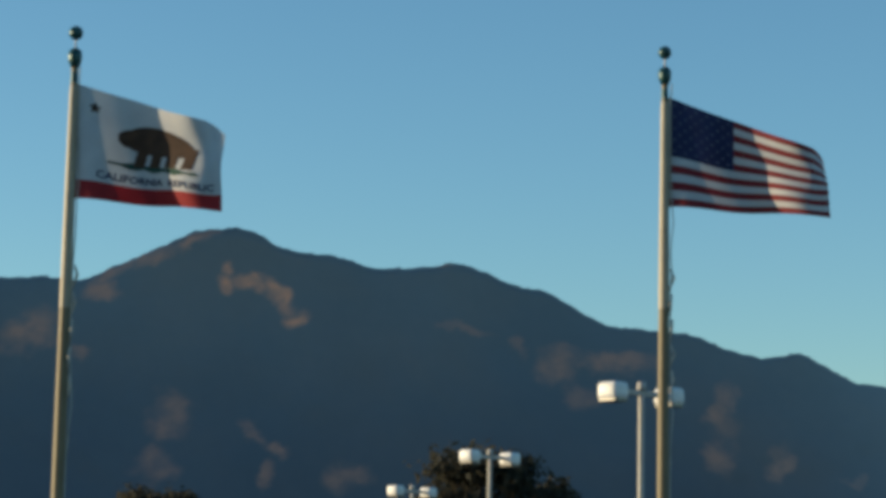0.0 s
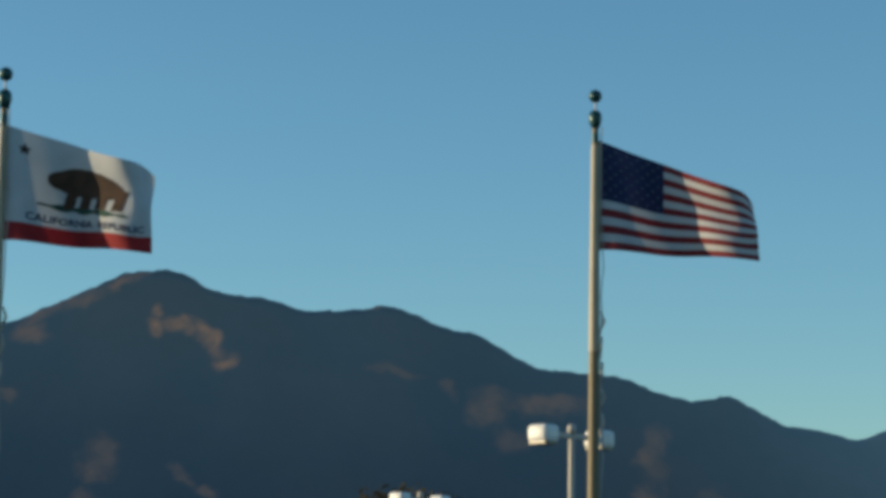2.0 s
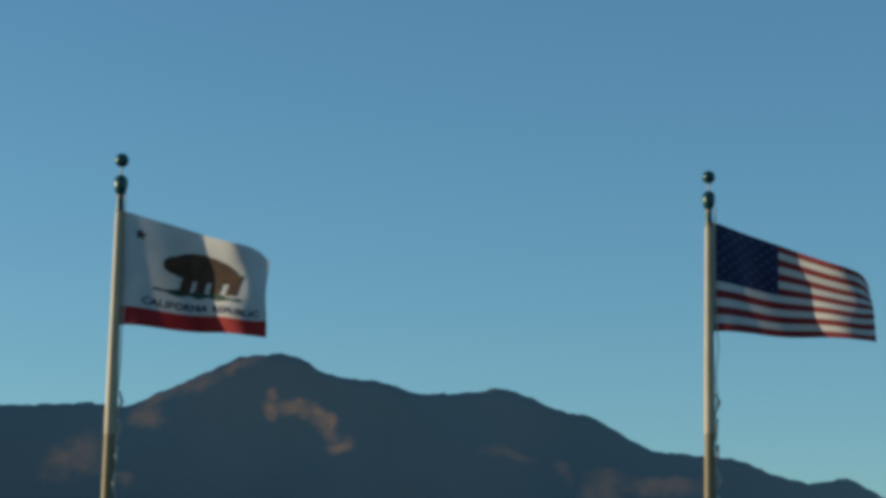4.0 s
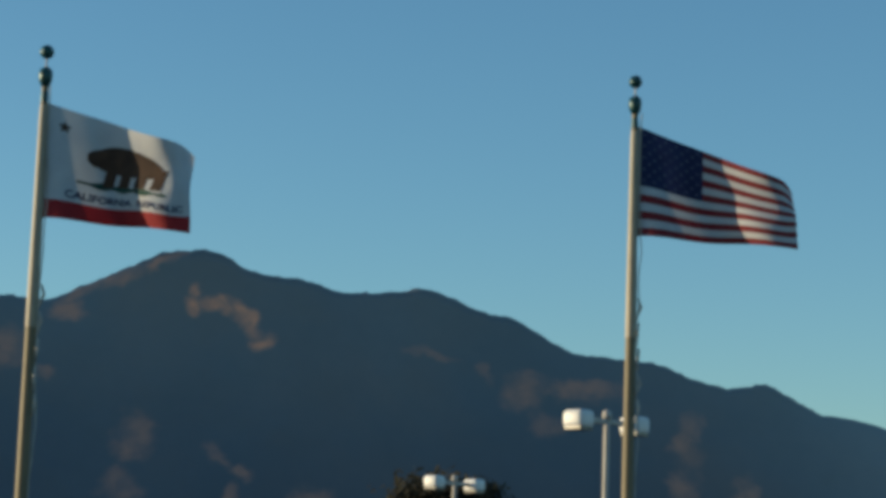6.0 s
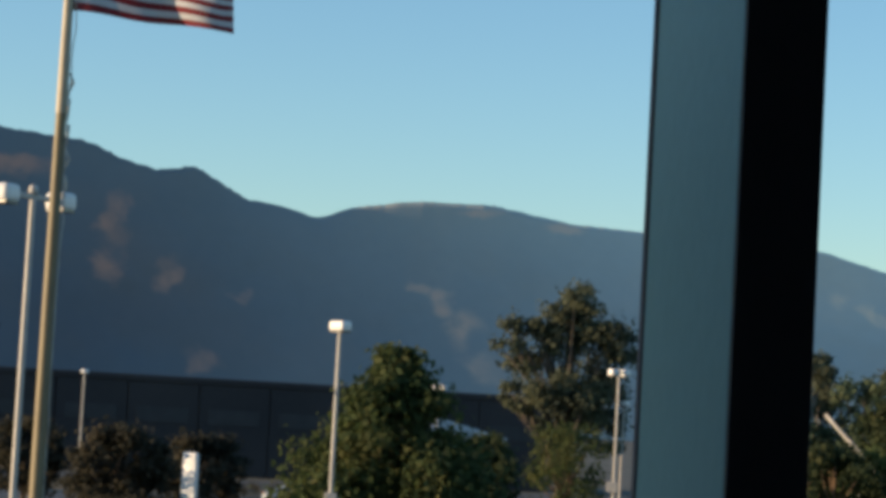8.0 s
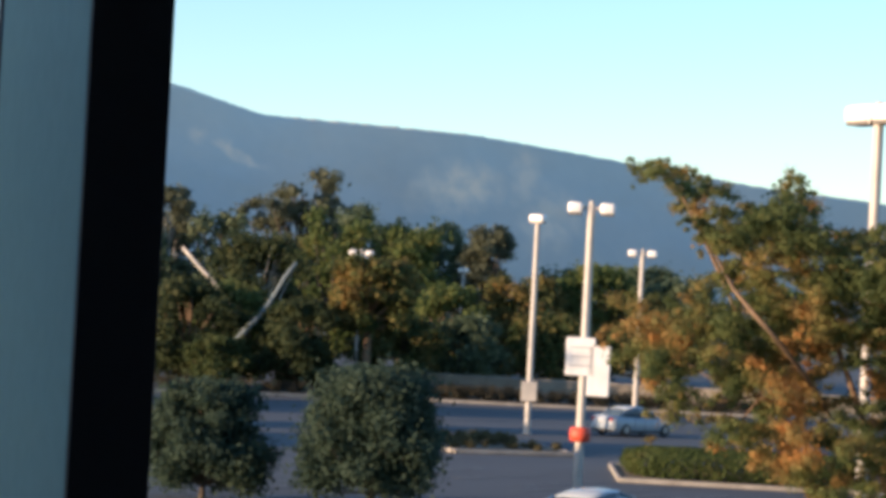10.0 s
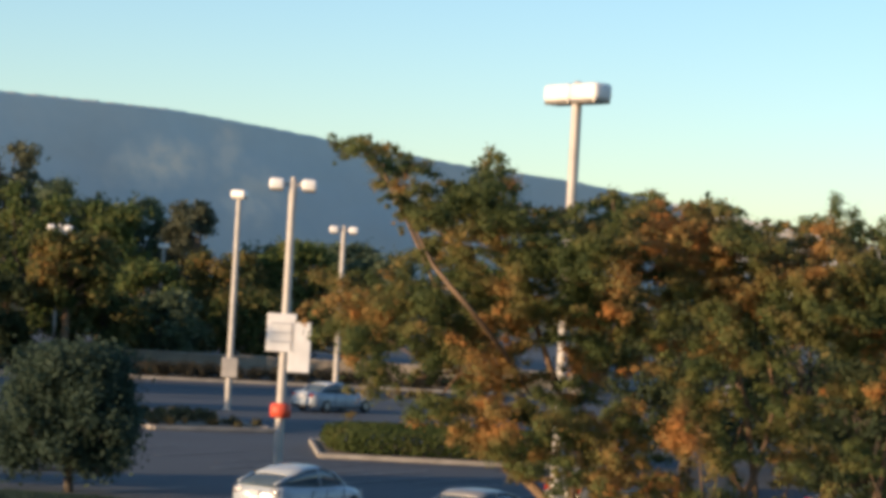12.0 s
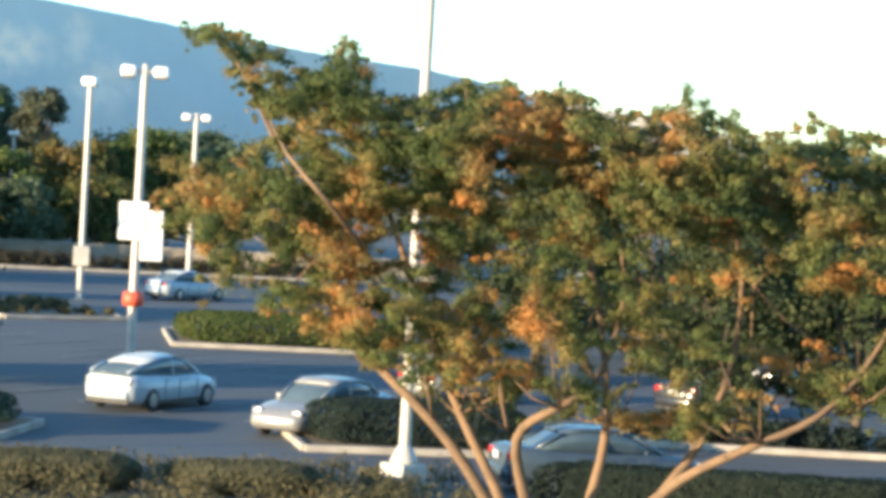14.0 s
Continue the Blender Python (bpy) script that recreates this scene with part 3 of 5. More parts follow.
def state_flag(at, top):
    hoist, fly = 1.5, 1.96
    c = Cloth(at, top, hoist, fly, 95, 0.6, 0.17, 3.1, 0.34, 6.6)
    ob = thing("flag", at + Vector((0, 0, top)), "white flag with a red lower band, brown emblem and lettering", "flag", "flags")
    patch(c, 0, 1, 1 / 6, 1, "field", M["cloth_white"], ob, 50, 26, 0, "white field")
    patch(c, 0, 1, 0, 1 / 6, "band", M["cloth_red"], ob, 50, 5, 0, "red lower band")

    def emblem(u, v):
        # simplified bear: rounded mass and head on four short stubs
        x, y = (u - 0.55) / 0.27, (v - 0.6 - 0.12 * (u - 0.52)) / 0.215
        mass = (x / 0.97) ** 2 + ((y - 0.2 + 0.12 * x * x + 0.1 * x) / 0.66) ** 2 < 1
        head = ((x + 0.74) / 0.34) ** 2 + ((y - 0.22) / 0.4) ** 2 < 1
        stubs = any(abs(x - q - 0.16 * (y + 0.6)) < 0.15 for q in (-0.5, -0.08, 0.36, 0.82)) and -1.0 < y < 0.1
        return mass or head or stubs

    patch(c, 0.2, 0.88, 0.36, 0.84, "emblem", M["cloth_brown"], ob, 90, 60, 0.006, "brown simplified bear emblem", emblem)
    patch(c, 0.2, 0.84, 0.33, 0.42, "turf", M["cloth_green"], ob, 60, 12, 0.005, "green turf strip",
          lambda u, v: ((u - 0.52) / 0.32) ** 2 + ((v - 0.37) / (0.03 + 0.012 * math.sin(u * 40))) ** 2 < 1)
    patch(c, 0.06, 0.16, 0.76, 0.9, "star", M["cloth_brown"], ob, 30, 30, 0.006, "dark star",
          lambda u, v: math.hypot((u - 0.11) * fly, (v - 0.83) * hoist) < 0.055 + 0.02 * math.cos(5 * (math.atan2((v - 0.83) * hoist, (u - 0.11) * fly) - math.pi / 2)))
    lettering(c, "CALIFORNIA", 0.15, 0.14, 0.205, ob, M["cloth_blue"])
    lettering(c, "REPUBLIC", 0.15, 0.62, 0.205, ob, M["cloth_blue"])
    hem = bmesh.new()
    tube(hem, [c(0, v / 10) - ob.matrix_basis.translation for v in range(11)], [0.018] * 11, 6)
    part("hoist_band", hem, M["rope"], ob, "white canvas hoist band", True)


POLE_L, POLE_R = (-8.95, 31.0), (5.29, 33.0)
at_l = flagpole(*POLE_L, angle_height(13.0, 31.0), "tall tapered bronze flagpole with a dark ball finial")
at_r = flagpole(*POLE_R, angle_height(12.88, 33.0), "tall tapered bronze flagpole with a dark ball finial")
state_flag(at_l, angle_height(11.8, 31.0))
national_flag(at_r, angle_height(11.82, 33.0))


# ---------- street lamps ----------
def lamp_head(parent, x, z, length, depth):
    """A shoebox head: rounded housing, lens below, hinge cap."""
    bm = block(length, depth, 0.37, (x, 0, z - 0.03), 0.1, 3)
    head = part("head", bm, M["white"], parent, "white shoebox lamp head", True)
    part("lens", block(length - 0.08, depth - 0.07, 0.1, (x, 0, z - 0.08), 0.02), M["lens"], head)


def street_lamp(az, dist, top, turn, heads=2, thick=1.0, base=True, label="", square=False):
    at = ground_at(az, dist)
    ob = thing("street_lamp", at, label or ("pale steel car park lamp with two white heads" if heads == 2 else "pale steel car park lamp with one white head"), "street lamp", "car park lamps", turn)
    if base:
        part("footing", block(0.7, 0.7, 0.72, (0, 0, 0), 0.03, 2, 5), M["concrete"], ob, "square concrete footing")
        part("base_cover", lathe([(0.0, 0.72), (0.3, 0.72), (0.29, 0.8), (0.18, 1.02), (0.12, 1.12)], 16), M["post"], ob, "", True)
        part("base_plate", block(0.36, 0.36, 0.06, (0, 0, 0.75), 0.01), M["post"], ob)
    foot = 0.78 if base else 0.0
    if not base:
        part("base_plate", block(0.4, 0.4, 0.05, (0, 0, 0), 0.01), M["post"], ob)
    part("pole", lathe([(0.105 * thick, foot), (0.1 * thick, 3.0), (0.088 * thick, top - 0.4), (0.085 * thick, top - 0.05), (0.0, top)], 12), M["post"], ob, "", True)
    if heads == 2:
        # square heads on long arms, or longer heads close to the pole
        reach, length, depth = (0.88, 0.46, 0.54) if square else (0.44, 0.87, 0.5) if base else (0.53, 0.5, 0.46)
        part("arm", block(2 * reach, 0.1, 0.12, (0, 0, top - 0.2), 0.02), M["post"], ob)
        part("pole_cap", lathe([(0.0, top - 0.1), (0.1, top - 0.1), (0.09, top + 0.08), (0.0, top + 0.12)], 12), M["post"], ob, "", True)
        lamp_head(ob, -reach, top - 0.3, length, depth)
        lamp_head(ob, reach, top - 0.3, length, depth)
    else:
        part("arm", block(0.5, 0.1, 0.1, (0, 0, top - 0.2), 0.02), M["post"], ob)
        lamp_head(ob, 0.0, top - 0.27, 0.775, 0.5)
    return ob


LAMPS = (  # heading, distance, height angle of the top, turn, heads
    (4.77, 50, 4.98, 44, 2), (1.2, 71, 3.38, 47, 2), (-0.63, 88, 2.52, 48, 2), (-1.92, 115, 1.73, 48, 2), (-2.8, 143, 1.16, 48, 2), (-1.94, 200, 0.87, 2, 2),
    (12.18, 88, 2.3, -60, 1), (6.24, 230, 0.84, 60, 1), (18.85, 139, 1.54, 30, 2), (19.0, 165, 0.8, -60, 1), (14.6, 190, 0.95, -60, 2),
    (27.95, 155, 0.9, -28, 2), (30.39, 185, 0.6, -40, 1), (32.1, 117, 1.95, -60, 1), (33.36, 79, 2.3, -34, 2), (34.62, 131, 1.25, -34, 2), (39.98, 50, 4.9, -92, 2))
# poles at headings 30 to 36 are thickened to stand for bright glare
lamp_objects = [street_lamp(az, d, angle_height(el, d), turn, n, 1.45 if 30 < az < 36 else 0.72 if az < 5 else 0.85 if az < 20 else 1.0 if az < 36 else 1.2, az > 36, "", turn > 40 and n == 2)
                for az, d, el, turn, n in LAMPS]


# ---------- trees ----------
def leaves_mesh(name, centres, spread, count, size, mat, parent, rnd, squash=0.8, label="", ruffle=0.7):
    """Many small bent leaves round the given clump centres."""
    rs = np.random.RandomState(rnd.randint(0, 10 ** 6))
    c = np.array([tuple(p) for p in centres])
    r = np.array(spread)
    pick = rs.choice(len(c), count, p=r ** 2 / (r ** 2).sum())
    d = rs.normal(size=(count, 3))
    d /= np.linalg.norm(d, axis=1)[:, None]
    rad = np.minimum(np.abs(rs.normal(size=count)) * 0.35 + 0.45 * rs.rand(count) ** 0.5, 1.35)
    p = c[pick] + d * (rad * r[pick])[:, None] * np.array((1, 1, squash))
    n = d + rs.normal(size=(count, 3)) * ruffle + np.array((0, 0, 0.4))
    n /= np.linalg.norm(n, axis=1)[:, None]
    a = np.cross(n, rs.normal(size=(count, 3)))
    a /= np.linalg.norm(a, axis=1)[:, None]
    b = np.cross(n, a)
    s = (size * (0.6 + 0.8 * rs.rand(count)))[:, None]
    v = np.empty((count, 4, 3))
    v[:, 0] = p - a * s
    v[:, 1] = p - b * s * 0.5 + n * s * 0.15
    v[:, 2] = p + a * s
    v[:, 3] = p + b * s * 0.5 + n * s * 0.15
    me = bpy.data.meshes.new(name)
    me.vertices.add(count * 4)
    me.vertices.foreach_set("co", v.reshape(-1))
    me.loops.add(count * 4)
    me.loops.foreach_set("vertex_index", np.arange(count * 4, dtype=np.int32))
    me.polygons.add(count)
    me.polygons.foreach_set("loop_start", np.arange(0, count * 4, 4, dtype=np.int32))
    me.polygons.foreach_set("loop_total", np.full(count, 4, dtype=np.int32))
    me.update(calc_edges=True)
    me.materials.append(mat)
    ob = new(name, me)
    if parent:
        ob.parent = parent
    if label:
        ob["label"] = label
    return ob


def tree(az, dist, height, width, leaf, bark, seed, label, low=0.3, leaves=5000, size=0.16, clumps=40, lean=0.0, sparse=1.0, narrow=1.0, lobes=()):
    rnd = random.Random(seed)
    at = ground_at(az, dist)
    ob = thing("tree", at, label, "tree", "car park trees")
    bm = bmesh.new()
    base_r = 0.03 * height
    fork = Vector((lean * 0.3, 0, height * low))
    tube(bm, [Vector((0, 0, -0.1)), Vector((lean * 0.1, 0.03, height * low * 0.5)), fork, Vector((lean * 0.6, 0.05, height * 0.6)), Vector((lean, 0, height * 0.85))],
         [base_r * 1.3, base_r, base_r * 0.85, base_r * 0.5, base_r * 0.15], 8)
    centres, spread = [], []
    for k in range(clumps):
        # an uneven crown: clumps fill a drawn-out shell
        q = rnd.random()
        z = height * (low + (1 - low) * (0.06 + 0.94 * q))
        env = (1.06 - q) ** 0.95 if narrow < 0.8 else math.sin(math.pi * min(1, (0.12 + 0.8 * q) ** (0.8 * narrow))) ** 0.6
        ang = rnd.uniform(0, 2 * math.pi)
        rr = width / 2 * env * rnd.uniform(0.35, 0.92)
        sp = width * rnd.uniform(0.08, 0.19) * sparse * (1.15 - 0.6 * q if narrow < 0.8 else 1.0)
        if lobes:
            # open crown of separate rounded boughs: sideways, height and size as shares
            lx, lz, lr = lobes[k % len(lobes)]
            rr, z = width * lr * math.sqrt(rnd.random()), height * lz + width * lr * rnd.uniform(-0.8, 0.8)
            sp = width * lr * rnd.uniform(0.4, 0.65)
        off = width * lobes[k % len(lobes)][0] if lobes else 0.0
        p = Vector((off + lean * q + rr * math.cos(ang), rr * math.sin(ang), min(z, height - 0.7 * sp)))
        centres.append(p)
        spread.append(sp)
        if k % 2 == 0:
            start = fork + Vector((0, 0, rnd.random() * max(0.1, (z - fork.z) * 0.5)))
            mid = start.lerp(p, 0.55) + Vector((0, 0, -0.1 * rr))
            tube(bm, [start, mid, p], [base_r * 0.4, base_r * 0.22, base_r * 0.06], 5)
    part("trunk", bm, bark, ob, "", True)
    leaves_mesh("crown", centres, spread, leaves, size, leaf, ob, rnd)
    return ob


def big_tree():
    """The many-stemmed tree near the window, its leaves turning orange."""
    rnd = random.Random(11)
    dist = 36.0
    at = ground_at(43.6, dist)
    right, away = ground_at(43.6 + 90, 1.0), ground_at(43.6, 1.0)
    ob = thing("tree", at, "wide many-stemmed tree with green leaves turning orange", "tree", "car park trees")

    def spot(az, el, depth=0.0):
        d = (dist + depth) / math.cos(radians(az - 43.6))
        return ground_at(az, d, angle_height(el, d)) - at

    root = Vector((0, 0, 0.0))
    # main stems: where each passes, as headings and height angles
    stems = (((42.2, -7.6, -0.2), (40.6, -5.6, -0.6), (38.4, -3.8, 0.2), (37.6, -2.0, 1.0), (36.9, 0.0, 0.4), (35.3, 2.9, 0.3)),
             ((42.5, -7.6, 0.3), (41.2, -5.5, 0.5), (40.2, -3.0, 0.8), (38.9, 0.2, 0.8), (38.0, 2.4, 0.6)),
             ((43.0, -7.6, -0.3), (42.4, -5.8, -1.0), (43.6, -5.2, -1.4), (44.6, -4.6, -1.0), (45.2, -2.0, 0.8), (44.0, 0.6, 1.2)),
             ((44.5, -7.3, 0.4), (44.9, -5.5, 0.8), (44.4, -2.4, 1.2), (43.2, 1.4, 1.2)),
             ((45.4, -7.8, -0.5), (46.6, -6.6, -0.9), (48.4, -5.7, -1.2), (50.1, -4.9, -1.0), (51.5, -2.5, 0.4), (52.0, -0.3, 0.6)),
             ((45.9, -7.4, 0.6), (47.3, -5.4, 1.2), (48.0, -2.0, 1.5), (46.6, 1.6, 1.4)))
    bm = bmesh.new()
    centres, spread = [], []
    tips = []
    limb = [spot(*p) for p in ((39.2, -2.4, 0.6), (38.5, -1.4, -1.6), (37.8, -0.6, -2.7), (37.3, -0.1, -2.8), (36.8, 0.45, -2.0), (36.3, 1.3, 0.6), (35.7, 2.3, 0.8))]
    tube(bm, limb, [0.028, 0.034, 0.036, 0.034, 0.028, 0.018, 0.01], 7)
    for st in stems:
        path = [root + Vector((rnd.uniform(-0.1, 0.1), rnd.uniform(-0.1, 0.1), -0.1))] + [spot(*p) for p in st]
        radii = [0.12 * (1 - 0.84 * (i / (len(path) - 1)) ** 0.8) for i in range(len(path))]
        fine, fr = [], []
        for (a, b), (ra, rb) in zip(zip(path, path[1:]), zip(radii, radii[1:])):
            for k in range(4):
                fine.append(a.lerp(b, k / 4) + Vector((rnd.uniform(-0.04, 0.04), rnd.uniform(-0.04, 0.04), 0)))
                fr.append(ra + (rb - ra) * k / 4)
        fine.append(path[-1])
        fr.append(radii[-1])
        for _ in range(4):
            fine = [fine[0]] + [(a + b * 2 + c) / 4 for a, b, c in zip(fine, fine[1:], fine[2:])] + [fine[-1]]
        tube(bm, fine, fr, 8)
        tips += path[2:]
    # the crown's outline: height angles along the heading
    def along(pts, a):
        for (a0, e0), (a1, e1) in zip(pts, pts[1:]):
            if a0 <= a <= a1:
                return e0 + (e1 - e0) * (a - a0) / (a1 - a0)
        return 0

    top_edge = ((33.8, 3.2), (34.15, 3.35), (35.0, 3.4), (35.8, 3.1), (36.5, 2.75), (37.3, 2.35), (37.6, 2.9), (38.0, 3.2), (38.5, 2.85), (38.75, 2.0), (39.8, 1.95), (40.2, 2.1), (41.0, 2.45), (41.9, 2.5),
                (42.4, 2.2), (43.0, 2.4), (44.1, 2.15), (44.7, 1.95), (45.6, 1.9), (46.2, 2.3), (46.6, 1.7), (46.9, 2.1), (47.3, 1.75), (48.0, 1.5), (48.9, 1.9), (50.75, 1.65), (54, 1.2), (56, 0.0))
    low_edge = ((33.8, -0.9), (35, -1.9), (36, -3.2), (37.5, -3.2), (39, -4.4), (41, -4.6), (43, -5.2), (45, -5.3), (47, -5.2), (50, -4.9), (53, -4.2), (56, -2.5))
    # the raised bough at one side: its underside, and the top of the lobe below it
    bough_edge = ((33.8, 3.15), (34.4, 3.08), (35.05, 2.93), (35.6, 2.1), (35.82, 1.85), (36.2, 1.47), (36.6, 0.5))
    lobe_edge = ((33.8, -0.8), (34.5, 0.2), (35.3, 0.65), (36.0, 0.55), (36.6, 0.5))

    k, used = 0, {}
    while k < 1320:
        a = rnd.uniform(34.1, 55.5)
        lo, hi = along(low_edge, a), along(top_edge, a)
        e = rnd.uniform(lo, hi)
        r = rnd.uniform(0.16, 0.46) * (0.6 if a < 37.2 and e > 0.3 else 1.0)
        if k % 7 == 0:
            e, r = hi + rnd.uniform(-0.2, 0.03), rnd.uniform(0.1, 0.18)       # feathery sprigs above the crown
        elif k % 7 in (3, 5):
            e, r = hi - rnd.uniform(0.3, 2.0), rnd.uniform(0.2, 0.4)
        else:
            e = min(e, hi - math.degrees(r / dist) * 0.8)
        if a < 36.6:
            slim = math.degrees(r / dist)
            if e > along(bough_edge, a) - 0.1:
                r = min(r, 0.2)
                e = max(e, along(bough_edge, a) + 0.12)
            elif e > along(lobe_edge, a) - slim * 0.8:
                continue                               # open sky between the bough and the lobe below
        if 45.6 < a < 50.0 and -4.9 < e < -0.9 and rnd.random() < 0.7:
            k += 1
            continue                                   # thin side of the crown, open to the cars behind
        depth = rnd.uniform(-2.6, 2.6) * (1 - ((a - 44.5) / 12.5) ** 2) ** 0.5 if abs(a - 44.5) < 12.4 else 0
        if 36.9 < a < 38.3 and abs(e - 0.4 + 0.92 * (a - 36.9)) < 0.2 and depth < -1.4:
            continue                                   # the bare limb stands clear of the leaves
        p = spot(a, e, depth)
        # each clump is a spray of leaves that runs outwards and droops at its end
        way = Vector((p.x, p.y, 0)).normalized() * (0.7 if a > 37.5 else 0.1) + Vector((rnd.uniform(-1, 1), rnd.uniform(-1, 1), rnd.uniform(-0.25, 0.75)))
        way.normalize()
        for q in range(5):
            centres.append(p + way * r * (0.62 * q - 1.1) + Vector((rnd.uniform(-0.3, 0.3) * r, rnd.uniform(-0.3, 0.3) * r, -0.05 * q * q * r)))
            spread.append(r * (0.72 - 0.1 * q) * rnd.uniform(0.75, 1.2))
        k += 1
        near = min(tips, key=lambda q: (q - p).length)
        used[id(near)] = used.get(id(near), 0) + 1
        if used[id(near)] < 6 and (near - p).length < 1.7:
            mid = near.lerp(p, 0.5) + Vector((0, 0, -0.12))
            tube(bm, [near, mid, p], [0.024, 0.016, 0.006], 5)
    # sprigs that stand clear of the crown on thin twigs
    for a, e0, e1 in ((46.1, 1.5, 2.6), (46.6, 1.4, 2.3), (47.2, 1.3, 2.1), (46.9, 1.3, 1.9), (49.2, 1.4, 2.1), (41.9, 1.6, 2.35), (41.0, 1.8, 2.45), (43.3, 1.7, 2.3), (37.9, 2.6, 3.3), (38.3, 2.3, 3.0), (45.4, 1.4, 2.0)):
        tube(bm, [spot(a + 0.1, e0), spot(a - 0.05, (e0 + e1) / 2), spot(a, e1)], [0.02, 0.013, 0.006], 5)
        for q in range(4):
            centres.append(spot(a + rnd.uniform(-0.16, 0.16), e1 - q * 0.13, rnd.uniform(-0.2, 0.2)))
            spread.append(rnd.uniform(0.12, 0.17))
    part("trunk", bm, M["bark"], ob, "several tan leaning stems", True)
    leaves_mesh("crown", centres, spread, 570000, 0.0285, M["leaf"], ob, rnd, 0.75, "green and orange leaves", 0.4)


